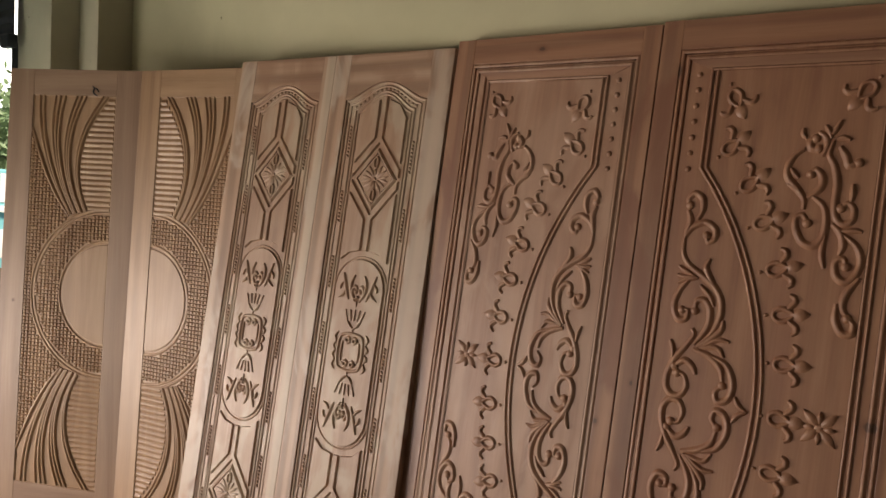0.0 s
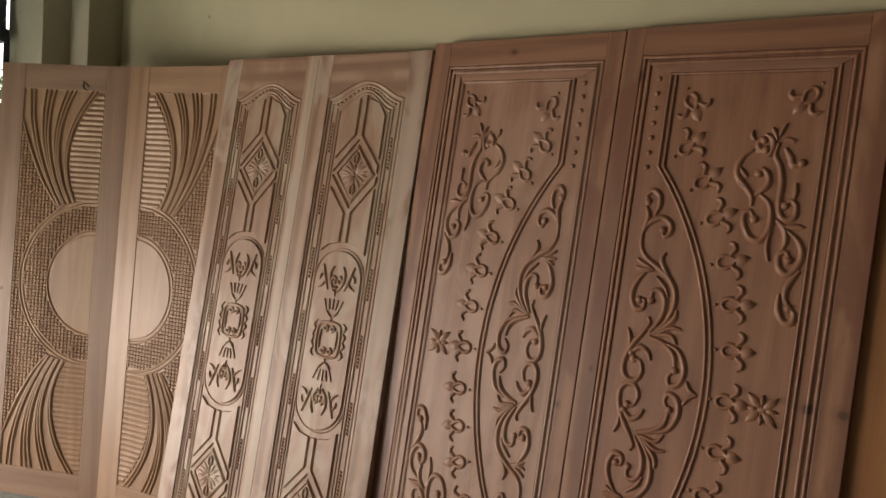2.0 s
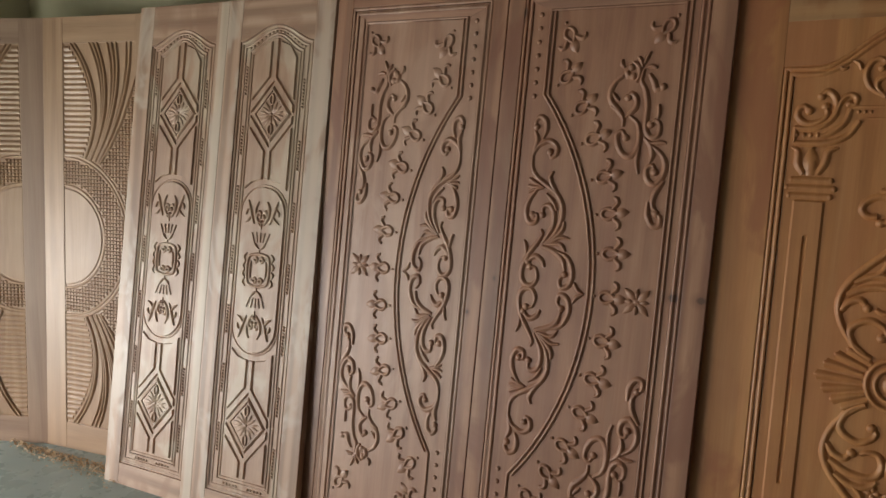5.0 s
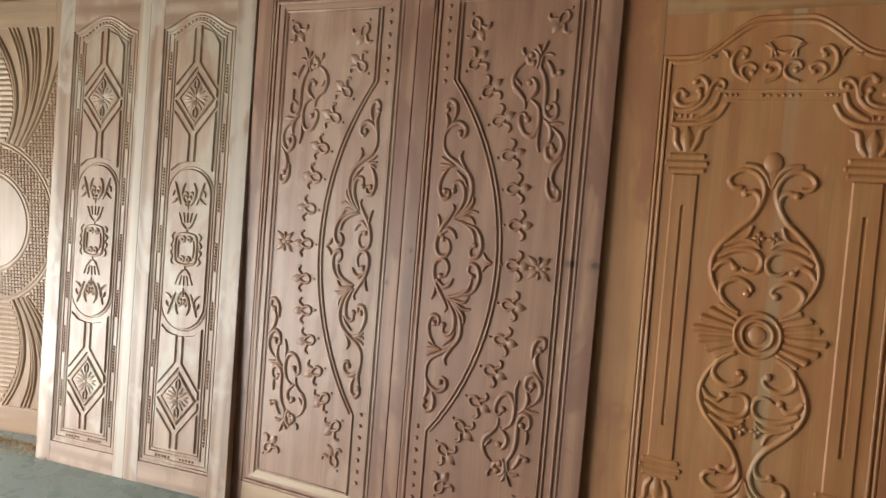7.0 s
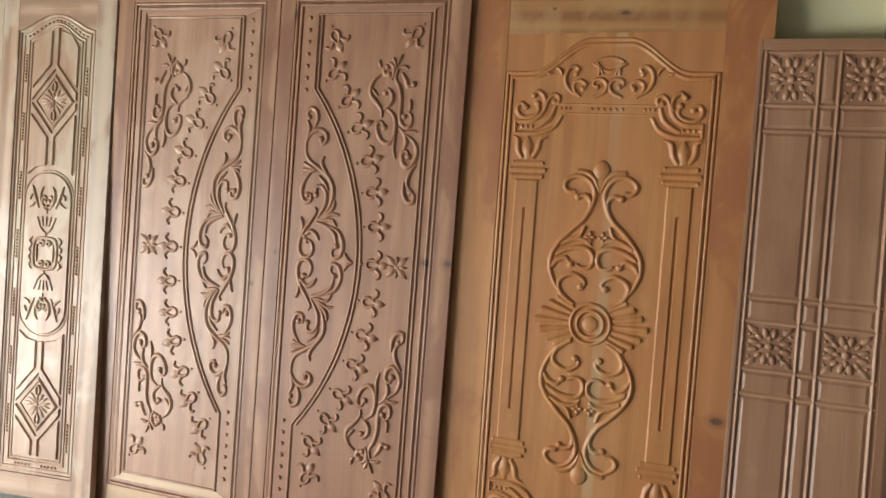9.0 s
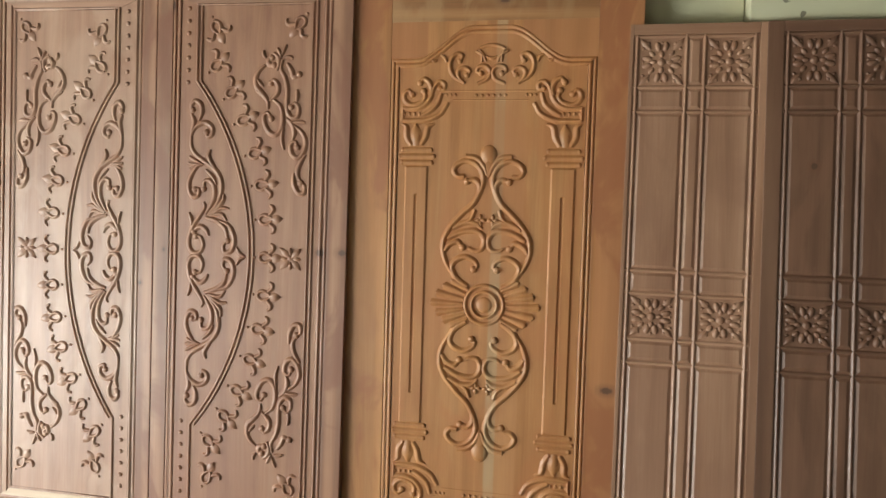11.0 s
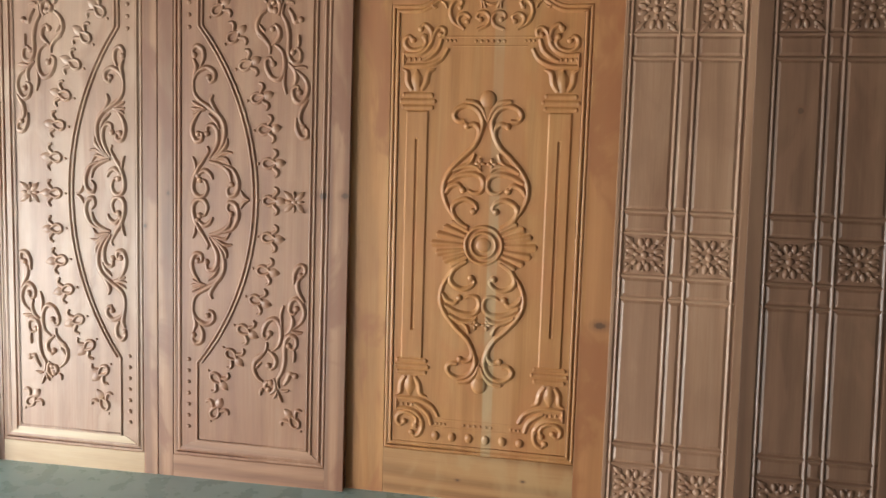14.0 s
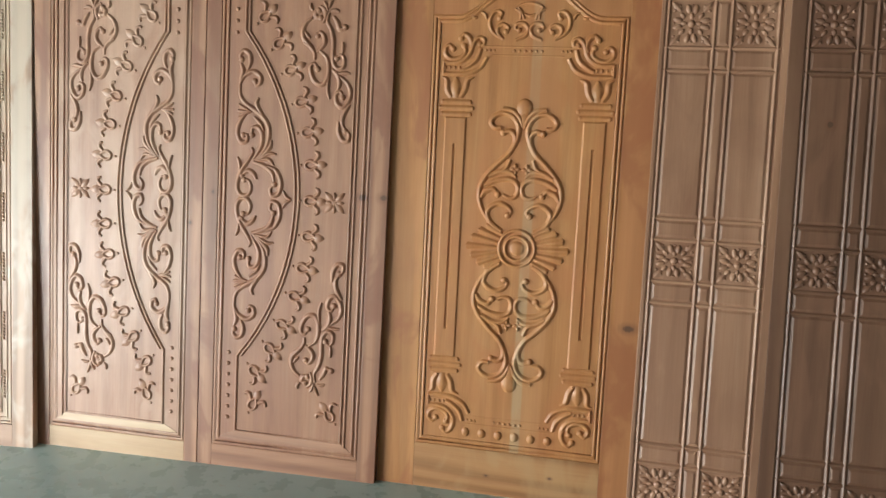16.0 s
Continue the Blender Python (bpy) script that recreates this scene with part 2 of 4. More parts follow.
def ridge(bm, pts, width, height, y0, ends=(0.35, 0.35), curved=True):
    """A half-round carved ridge along pts (x, z), standing towards -y from the ground y0; ends: its relative width at both ends."""
    line = spline(pts) if curved else cornered(pts)
    closed = (line[0] - line[-1]).length < 1e-6
    n = len(line)
    rings = []
    run, total = 0.0, sum((line[k + 1] - line[k]).length for k in range(n - 1)) or 1.0
    for k, p in enumerate(line):
        if k:
            run += (p - line[k - 1]).length
        before = line[k - 1] if k else (line[-2] if closed else None)
        after = line[k + 1] if k + 1 < n else (line[1] if closed else None)
        d0 = (p - before).normalized() if before is not None else None
        d1 = (after - p).normalized() if after is not None else None
        d0 = d0 or d1
        d1 = d1 or d0
        tang = (d0 + d1)
        tang = tang.normalized() if tang.length > 1e-6 else d1
        side = Vector((tang.y, -tang.x)) / max(0.5, abs(tang.dot(d1)))
        t = run / total
        grow = 1.0
        if not closed:
            grow = min(1.0, ends[0] + (1 - ends[0]) * min(1, t / 0.3), ends[1] + (1 - ends[1]) * min(1, (1 - t) / 0.3))
        tall = min(1.0, 0.45 + 0.55 * grow)
        rings.append([bm.verts.new((p.x + side.x * o * width / 2 * grow, y0 - h * height * DEPTH * tall, p.y + side.y * o * width / 2 * grow)) for o, h in PROFILE])
    for a, b in zip(rings, rings[1:]):
        for i in range(len(PROFILE) - 1):
            bm.faces.new((a[i], a[i + 1], b[i + 1], b[i]))
    if not closed:
        bm.faces.new([bm.verts.new(v.co) for v in rings[0]])
        bm.faces.new([bm.verts.new(v.co) for v in rings[-1][::-1]])
    return bm


def plate(bm, poly, y0, top, chamfer):
    """A raised field with sloped edges over the outline poly (x, z, anticlockwise)."""
    p = [Vector(q) for q in poly]
    n = len(p)
    inner = []
    for k in range(n):
        a, b = (p[k] - p[k - 1]).normalized(), (p[(k + 1) % n] - p[k]).normalized()
        na, nb = Vector((-a.y, a.x)), Vector((-b.y, b.x))
        m = na + nb
        m = m / max(0.3, m.dot(na))
        inner.append(p[k] + m * chamfer)
    lo = [bm.verts.new((q.x, y0, q.y)) for q in p]
    hi = [bm.verts.new((q.x, top, q.y)) for q in inner]
    for k in range(n):
        j = (k + 1) % n
        bm.faces.new((lo[k], lo[j], hi[j], hi[k]))
    bm.faces.new(hi)
    return bm


def dome(bm, x, z, rx, rz, y0, height, turn=0.0, rows=3, around=10):
    """A low carved boss."""
    c, s = math.cos(turn), math.sin(turn)
    rings = []
    for r in range(rows):
        f = math.cos(r / rows * math.pi / 2)
        h = math.sin(r / rows * math.pi / 2)
        ring = []
        for k in range(around):
            a = 2 * math.pi * k / around
            u, v = rx * f * math.cos(a), rz * f * math.sin(a)
            ring.append(bm.verts.new((x + u * c - v * s, y0 - height * DEPTH * h, z + u * s + v * c)))
        rings.append(ring)
    for a, b in zip(rings, rings[1:]):
        for k in range(around):
            j = (k + 1) % around
            bm.faces.new((a[k], a[j], b[j], b[k]))
    tip = bm.verts.new((x, y0 - height * DEPTH, z))
    for k in range(around):
        bm.faces.new((rings[-1][k], rings[-1][(k + 1) % around], tip))
    return bm


def petal(bm, x, z, length, width, turn, y0, height):
    """A pointed carved leaf that grows from (x, z) in the direction turn, with a raised midrib."""
    c, s = math.cos(turn), math.sin(turn)

    def at(u, v, h):
        return bm.verts.new((x + u * c - v * s, y0 - h, z + u * s + v * c))
    left, rib, right = [], [], []
    for k in range(7):
        t = k / 6
        w = width / 2 * (math.sin(math.pi * min(1.0, 0.12 + t * 0.88)) ** 0.8)
        left.append(at(t * length, w, -0.001))
        rib.append(at(t * length, 0, height * (0.35 + 0.65 * math.sin(math.pi * (0.1 + 0.8 * t)))))
        right.append(at(t * length, -w, -0.001))
    for k in range(6):
        bm.faces.new((left[k], left[k + 1], rib[k + 1], rib[k]))
        bm.faces.new((rib[k], rib[k + 1], right[k + 1], right[k]))
    return bm


def placed(x, y, yaw, lean, skew=0.0):
    """The pose of a door leaf that stands on the floor at its lower left front corner and leans back."""
    return pose(x, y, 0.0, 0, 0, yaw) @ pose(0, 0, 0, -lean, 0, 0) @ pose(0, 0, 0, 0, skew, 0)


def strokes(parent, name, design, material, f, width, height, y0, ends=(0.45, 0.3)):
    """One carving from a design function that calls s(x, z, x, z, ...) in millimetres for each ridge; f maps it onto the leaf."""
    bm = bmesh.new()

    def s(*v):
        pts = [f(v[k] / 1000, v[k + 1] / 1000) for k in range(0, len(v), 2)]
        wide = width * (0.75 if len(pts) < 4 else 1.0)
        ridge(bm, pts, wide, height, y0, ends)
        p = [Vector(q) for q in pts]
        for tip, nxt, third in ((p[0], p[1], p[2]), (p[-1], p[-2], p[-3])) if len(p) > 3 else ():
            if (tip - nxt).normalized().dot((nxt - third).normalized()) < 0.6:
                dome(bm, tip.x, tip.y, wide * 0.62, wide * 0.62, y0, height * 1.1, 0, 3, 9)
    design(s)
    return part(name, bm, material, parent)


# ---- the room ----
def wall(name, x0, x1, y0, y1, z0, z1, mat, label):
    ob = part(name, board(x0, x1, y0, y1, z0, z1, bevel=0.004), mat, None, flat=True)
    return tagged(ob, label, "wall", kind="structure")


HIGH = 3.1
floor = tagged(part("floor", board(-5.0, 4.6, -4.2, 3.42, -0.12, 0.0, bevel=0), FLOOR, None, flat=True), "smooth grey-green concrete floor with sawdust specks", "floor", kind="structure")
dark_box_floor = tagged(part("floor_dark_box", board(2.4, 4.2, 3.425, 5.0, -0.12, 0.0, bevel=0), FLOOR, None, flat=True), "grey concrete floor of an added unlit box", "floor", kind="structure")
ceiling = tagged(part("ceiling", board(-5.2, 4.8, -4.4, 5.2, HIGH, HIGH + 0.12, bevel=0), CEIL, None, flat=True), "unseen workshop ceiling, dark to limit bounce", "ceiling", kind="structure")
wall("wall_north", -2.905, 2.066, 3.41, 3.60, 0, HIGH, WALL, "cream painted plaster wall behind the doors")
wall("wall_north_pier", -3.095, -2.908, 3.227, 3.60, 0, HIGH, PIER, "stepped cream plaster pier in the corner")
wall("wall_north_jamb", -3.478, -3.098, 3.085, 3.60, 0, HIGH, PIER, "pale plaster jamb beside the roller shutter")
wall("wall_north_pilaster", 2.069, 2.66, 3.305, 3.60, 0, HIGH, WALL, "shallow cream pilaster on the wall")
wall("wall_north_lintel", 2.663, 3.6, 3.41, 3.60, 2.15, HIGH, WALL, "cream wall over a dark doorway")
wall("wall_north_east", 3.603, 4.6, 3.41, 3.60, 0, HIGH, WALL, "cream painted plaster wall")
# closed box added behind the doorway so that the right edge stays dark
wall("wall_dark_box_back", 2.4, 4.2, 5.0, 5.15, 0, HIGH, LOW_BOUNCE, "back wall of an added unlit box")
wall("wall_dark_box_west", 2.4, 2.55, 3.603, 4.997, 0, HIGH, LOW_BOUNCE, "side wall of an added unlit box")
wall("wall_dark_box_east", 4.05, 4.2, 3.603, 4.997, 0, HIGH, LOW_BOUNCE, "side wall of an added unlit box")
# unseen walls, kept dark so that they bounce little light onto the doors
wall("wall_east", 4.6, 4.78, -4.2, 3.6, 0, HIGH, LOW_BOUNCE, "unseen side wall, dark to limit bounce")
wall("wall_south", -4.38, 4.78, -4.38, -4.2, 0, HIGH, LOW_BOUNCE, "unseen wall opposite the doors, dark to limit bounce")
wall("wall_west_south", -4.38, -4.2, -4.2, -3.303, 0, HIGH, LOW_BOUNCE, "unseen wall beside the open shop front, dark to limit bounce")
wall("wall_west_lintel", -4.38, -4.2, -3.3, 2.2, 2.0, HIGH, LOW_BOUNCE, "unseen wall above the open shop front, dark to limit bounce")
wall("wall_west_north", -4.38, -4.2, 2.203, 3.0, 0, HIGH, LOW_BOUNCE, "unseen wall beside the open shop front, dark to limit bounce")
wall("wall_shutter_lintel", -5.18, -3.481, 3.20, 3.50, 2.72, HIGH, PIER, "pale wall above the roller shutter")

# roller shutter, drawn up over the north opening
shutter = thing("roller_shutter", "dark steel roller shutter drawn up over an opening", "shutter", m=pose(-4.28, 3.09, 0))
for k in range(8):
    bm = bmesh.new()
    ridge(bm, [(-0.85, 2.325 + k * 0.07), (0.875, 2.325 + k * 0.07)], 0.068, 0.018, -0.05, (1, 1), curved=False)
    part("shutter_slat", bm, STEEL, shutter)
part("bottom_bar", board(-0.85, 0.875, -0.085, -0.035, 2.255, 2.30, bevel=0.006), STEEL, shutter)
part("end_lock", board(0.80, 0.90, -0.09, -0.04, 2.225, 2.295, bevel=0.010), STEEL, shutter)
part("guide_rail", board(0.868, 0.880, -0.06, -0.03, 0.0, 2.255, bevel=0.002), STEEL, shutter)

# ---- outside, through the opening ----
ground = tagged(part("ground", board(-600, 600, -600, 600, -0.3, -0.125, bevel=0), YARD, None, flat=True), "dusty pale yard ground", "ground", kind="structure")


def bush(x, y, z, size, seed):
    rnd = random.Random(seed)
    t = thing("shrub", "leafy green shrub in daylight", "shrub", m=pose(x, y, -0.125))
    bm = bmesh.new()
    for a in range(4):
        ang = a * 1.6
        slab(bm, -0.02, 0.02, -0.02, 0.02, 0, z + size * 0.3, bevel=0.004)
        for v in bm.verts[-24:]:
            v.co.x += math.cos(ang) * v.co.z * 0.25
            v.co.y += math.sin(ang) * v.co.z * 0.25
    part("trunk", bm, BARK, t)
    bm = bmesh.new()
    for _ in range(1500):
        d = Vector((rnd.gauss(0, 1), rnd.gauss(0, 1), rnd.gauss(0, 0.8)))
        d = d.normalized() * (rnd.random() ** 0.4) * size * rnd.uniform(0.7, 1.1)
        p = d + Vector((0, 0, z + size * 0.9))
        u = Vector((rnd.uniform(-1, 1), rnd.uniform(-1, 1), rnd.uniform(-1, 1))).normalized()
        w = u.orthogonal().normalized()
        a, b = rnd.uniform(0.05, 0.1), rnd.uniform(0.02, 0.04)
        bm.faces.new([bm.verts.new(q) for q in (p - u * a, p + w * b, p + u * a, p - w * b)])
    part("crown", bm, LEAF, t)


bush(-10.4, 5.9, 1.2, 0.8, 1)
bush(-12.5, 6.9, 1.5, 1.0, 2)
bush(-11.0, 6.6, 0.8, 0.7, 3)

haze = bpy.data.materials.new("bright_hazy_sky")
haze.use_nodes = True
glow = haze.node_tree.nodes["Principled BSDF"]
glow.inputs["Base Color"].default_value = (0.7, 0.75, 0.75, 1)
glow.inputs["Emission Color"].default_value = (0.86, 1.0, 0.98, 1)
glow.inputs["Emission Strength"].default_value = 1.3
backdrop = part("backdrop", board(-20.2, -20.0, 2, 34, -0.125, 9.0, bevel=0.01), haze, None, flat=True)
tagged(backdrop, "bright hazy daylight beyond the yard", "backdrop", kind="structure")
cart = thing("handcart", "teal painted stall cart with pale posters", "cart", m=pose(-7.3, 4.55, -0.125, 0, 0, 67))
part("body", board(-0.9, 0.9, 0, 0.7, 0.75, 1.72, bevel=0.02), TEAL, cart)
part("counter", board(-0.95, 0.95, -0.05, 0.75, 1.30, 1.36, bevel=0.01), POSTER, cart)
for k in range(4):
    x = -0.8 + 0.42 * k
    for z in (0.85, 1.40):
        poster = part("poster", board(x, x + 0.3, -0.012, -0.004, z, z + 0.28, bevel=0.002), POSTER, cart)
        part("print_mark", board(x + 0.05, x + 0.2, -0.018, -0.013, z + 0.08, z + 0.2, bevel=0.002), (REDMARK, GREENMARK)[k % 2], poster)
for x in (-0.55, 0.55):
    bm = bmesh.new()
    ring = [(x + 0.36 * math.cos(a * math.pi / 12), 0.38 + 0.36 * math.sin(a * math.pi / 12)) for a in range(25)]
    ring[-1] = ring[0]
    ridge(bm, ring, 0.06, 0.05, 0.02, curved=False)
    wheel = part("wheel", bm, RUBBER, cart)
    bm = bmesh.new()
    for a in range(8):
        g = a * math.pi / 4
        ridge(bm, [(x, 0.38), (x + 0.35 * math.cos(g), 0.38 + 0.35 * math.sin(g))], 0.012, 0.01, 0.02, (1, 1), curved=False)
    part("spoke", bm, STEEL, wheel)

# ---- carved designs, millimetres ----
def lens_scroll(s):
    s(599, 1611,  605, 1626,  589, 1644,  567, 1632,  562, 1601,  573, 1573)
    s(602, 1597,  592, 1572,  595, 1548,  603, 1517)
    s(601, 1524,  583, 1552,  549, 1567,  521, 1550,  521, 1523,  538, 1515,  543, 1532)
    s(603, 1517,  600, 1478,  580, 1448,  539, 1422,  503, 1396,  481, 1359,  480, 1314,  498, 1271,  531, 1234)
    s(525, 1469,  533, 1450,  524, 1426,  499, 1392)
    s(607, 1443,  591, 1433,  563, 1421)
    s(609, 1419,  586, 1415,  555, 1418)
    s(604, 1398,  581, 1409,  551, 1416)
    s(574, 1410,  599, 1374,  608, 1335,  594, 1300,  570, 1302,  568, 1326,  584, 1325)
    s(542, 1397,  513, 1371,  499, 1344)
    s(548, 1327,  546, 1354,  525, 1358,  508, 1337,  507, 1295,  524, 1259,  539, 1237)
    s(470, 1311,  472, 1287,  494, 1261,  530, 1231)
    s(447, 1258,  478, 1259,  523, 1231)
    s(549, 1279,  542, 1262,  561, 1229,  586, 1192,  602, 1149,  601, 1114,  584, 1094,  560, 1096,  546, 1122,  556, 1152,  576, 1154)
    s(605, 1240,  596, 1220,  592, 1192)
    s(585, 1171,  559, 1191,  535, 1178,  525, 1158)
    s(538, 1225,  494, 1212,  462, 1187,  452, 1153)
    s(523, 1231,  477, 1238,  456, 1215)
    s(483, 1213,  447, 1198,  427, 1162,  425, 1131,  437, 1106,  460, 1100,  467, 1124,  451, 1143)
    s(415, 1121,  402, 1100,  381, 1088)
def bouquet(s):
    s(243, 1845,  251, 1829,  259, 1809)
    s(278, 1832,  268, 1816,  262, 1799)
    s(218, 1796,  233, 1802,  249, 1799)
    s(329, 1825,  329, 1809,  320, 1799)
    s(292, 1815,  272, 1799,  271, 1772,  280, 1755)
    s(289, 1772,  305, 1773,  310, 1789,  298, 1799)
    s(322, 1772,  343, 1755,  356, 1728,  353, 1697,  329, 1671,  309, 1644,  307, 1618)
    s(352, 1681,  329, 1668,  309, 1648)
    s(348, 1721,  339, 1708,  327, 1697)
    s(299, 1708,  289, 1720,  273, 1705,  271, 1679,  288, 1658,  302, 1648)
    s(288, 1652,  261, 1629,  251, 1592,  255, 1552,  275, 1528,  302, 1537,  320, 1570,  321, 1597,  306, 1604,  294, 1584)
    s(248, 1559,  252, 1512,  243, 1475)
    s(257, 1792,  262, 1759,  246, 1729,  236, 1686,  236, 1639,  232, 1606,  214, 1587,  193, 1597,  192, 1627,  207, 1640,  221, 1626)
    s(239, 1779,  222, 1753,  214, 1733,  193, 1740)
    s(200, 1687,  198, 1660,  200, 1643)
    s(236, 1586,  213, 1563,  206, 1533,  212, 1510)
    s(213, 1570,  181, 1574,  167, 1571)
    s(205, 1560,  175, 1535,  162, 1502,  170, 1468,  190, 1447,  213, 1460,  219, 1493,  201, 1504,  193, 1484)
    s(162, 1459,  185, 1421,  190, 1387,  177, 1365)
    s(204, 1393,  202, 1353,  185, 1324,  164, 1325,  162, 1349,  177, 1360)
def vase(s):
    s(-82, 436,  -105, 436,  -119, 454,  -108, 476,  -79, 489,  -48, 482,  -26, 460,  -16, 428,  -26, 387,  -48, 345,  -91, 303,  -131, 255,  -149, 212,  -147, 167,  -127, 122,  -97, 90,  -60, 61)
    s(-79, 504,  -42, 498,  -16, 472,  -4, 441)
    s(-72, 419,  -46, 425,  -28, 406,  -30, 374,  -44, 355)
    s(-42, 323,  -54, 294,  -85, 271)
    s(-118, 258,  -78, 278,  -38, 278,  -16, 259)
    s(-133, 222,  -91, 245,  -44, 252,  -16, 240,  -6, 214,  -18, 188,  -44, 185,  -60, 194)
    s(-143, 180,  -127, 203,  -98, 213,  -81, 194)
    s(-60, 61,  -97, 83,  -117, 122,  -104, 148,  -70, 162,  -38, 149,  -28, 130,  -40, 120)
def corner_fan(s):
    s(-273, 1663,  -286, 1676,  -300, 1667,  -300, 1645,  -277, 1628,  -243, 1634,  -227, 1653,  -233, 1675)
    s(-204, 1687,  -207, 1655,  -230, 1627,  -263, 1615,  -307, 1616)
    s(-171, 1667,  -184, 1630,  -217, 1602,  -237, 1593)
    s(-147, 1635,  -171, 1598,  -217, 1577,  -263, 1574,  -304, 1575)
    s(-246, 1702,  -233, 1716,  -213, 1703,  -205, 1674,  -213, 1659)
    s(-305, 1619,  -305, 1573)
def fan_curl(s):
    s(-205, 1660,  -196, 1688,  -178, 1706,  -160, 1698,  -162, 1680,  -176, 1682)
def crest(s):
    s(-109, 1775,  -101, 1792,  -118, 1800,  -137, 1785,  -143, 1754,  -128, 1723,  -92, 1700)
    s(-155, 1772,  -163, 1789,  -177, 1796)
    s(-92, 1700,  -113, 1722,  -112, 1744,  -92, 1753,  -73, 1740,  -83, 1727)
    s(-46, 1699,  -14, 1714,  -4, 1738,  -20, 1757,  -44, 1755,  -50, 1739,  -36, 1733)
    s(-209, 1784,  -200, 1775,  -189, 1778)
    s(-54, 1808,  -34, 1795,  -34, 1770)



def frame_parts(leaf, w, h, stile_l, stile_r, rail_t, rail_b, stile, horiz, back, thick=0.036, field=0.008, foot=None):
    """Stiles, rails and the recessed field of a leaf."""
    part("stile", board(0, stile_l, 0, thick, 0, h, bevel=0.0016), stile, leaf)
    part("stile", board(w - stile_r, w, 0, thick, 0, h, bevel=0.0016), stile, leaf)
    part("top_rail", board(stile_l + 0.0002, w - stile_r - 0.0002, 0.0005, thick - 0.001, h - rail_t, h - 0.0005, bevel=0.0012), horiz, leaf)
    part("bottom_rail", board(stile_l + 0.0002, w - stile_r - 0.0002, 0.0005, thick - 0.001, 0.0005, rail_b, bevel=0.0012), foot or horiz, leaf)
    part("panel", board(stile_l - 0.01, w - stile_r + 0.01, field, thick - 0.006, rail_b - 0.01, h - rail_t + 0.01, bevel=0), back, leaf, flat=True)


def outline(x0, x1, z0, z1):
    return [(x0, z0), (x1, z0), (x1, z1), (x0, z1), (x0, z0)]


def moulding(leaf, name, pts, mat, width, height, y0, ends=(1, 1)):
    return part(name, ridge(bmesh.new(), pts, width, height, y0, ends, curved=False), mat, leaf)


# ---- pair of doors with sunburst carving ----
def sunburst_leaf(name, m, mirror, seed, label):
    W, H = 0.686, 2.075
    leaf = thing(name, label, "carved door", "carved doors along the wall", "thing", m)
    knots = ((0.075, 0.985, 0.008, 1.0),) if not mirror else ()
    vert = wood(name + "_wood", **A_WOOD, seed=seed, knots=knots)
    tone = A_WOOD if mirror else A_STILE
    horiz = wood(name + "_rail_wood", **tone, seed=seed + 1, across=True, bold=0.15)
    stile = wood(name + "_stile_wood", **tone, seed=seed + 5, knots=knots, bold=0.15)

    def f(x, z):
        return (W - x, z) if mirror else (x, z)
    x0, x1, z0, z1, cz, base = 0.128, 0.562, 0.130, 1.957, 1.045, 0.006
    sl, sr = (W - x1, x0) if mirror else (x0, W - x1)
    frame_parts(leaf, W, H, sl, sr, H - z1, z0, stile, horiz, vert, field=base)
    # smooth half disc, two rings
    disc = [f(x1, cz + 0.232)] + [f(x1 - 0.232 * math.sin(a * math.pi / 24), cz + 0.232 * math.cos(a * math.pi / 24)) for a in range(1, 24)] + [f(x1, cz - 0.232)]
    part("half_disc", plate(bmesh.new(), disc if not mirror else disc[::-1], base, base - 0.004, 0.004), vert, leaf)
    for r, wd in ((0.246, 0.013), (0.379, 0.013), (0.397, 0.013)):
        pts = [f(x1 - r * math.sin(a * math.pi / 30), cz + r * math.cos(a * math.pi / 30)) for a in range(31)]
        moulding(leaf, "ring", pts, vert, wd, 0.007, base)

    def fan(t, side):
        """Rib number t of the fan (0 outer edge, 1 beside the slats), upper or lower half."""
        top, mid, foot = x0 + 0.004 + t * (0.530 - x0), 0.198 + t ** 0.9 * 0.190, 0.345 + t * 0.097
        za, zb, zc = 1.955, 1.66, 1.402 + 0.02 * t
        zs = [za + (zc - za) * k / 7 for k in range(8)]
        xs = [top * (v - zb) * (v - zc) / ((za - zb) * (za - zc)) + mid * (v - za) * (v - zc) / ((zb - za) * (zb - zc)) + foot * (v - za) * (v - zb) / ((zc - za) * (zc - zb)) for v in zs]
        if t == 0:
            zs, xs = (1.80, 1.72, 1.60, 1.49, 1.398), (0.130, 0.160, 0.212, 0.275, 0.345)
        return [f(x, z if side > 0 else 2 * cz - z) for x, z in zip(xs, zs)]
    for side in (1, -1):
        for t in (0.0, 0.07, 0.13, 0.28, 0.345, 0.41, 0.56, 0.62, 0.68, 0.90, 0.96):
            part("fan_rib", ridge(bmesh.new(), fan(t, side), 0.020, 0.0135, base, (0.55, 0.75)), vert, leaf)
        # slats between the fan and the straight side
        edge = spline([Vector(p) for p in fan(1.0, side)], 0.004)
        for k in range(21):
            z = (1.437 + k * 0.0247)
            zz = z if side > 0 else 2 * cz - z
            ex = min(edge, key=lambda q: abs(q.y - zz)).x
            far = f(x1 - 0.006, 0)[0]
            ex += 0.008 if far > ex else -0.008
            if abs(far - ex) > 0.02:
                a, c = sorted((ex, far))
                part("slat", ridge(bmesh.new(), [(a, zz), (c, zz)], 0.0225, 0.0075, base, (1, 1), curved=False), vert, leaf)
    # studded ground in the ring and in the side fields
    bm = net = bmesh.new()
    px, pz = 0.0190, 0.0165
    cx = f(x1, 0)[0]
    rim = [spline([Vector(p) for p in fan(0.0, s)], 0.004) for s in (1, -1)]
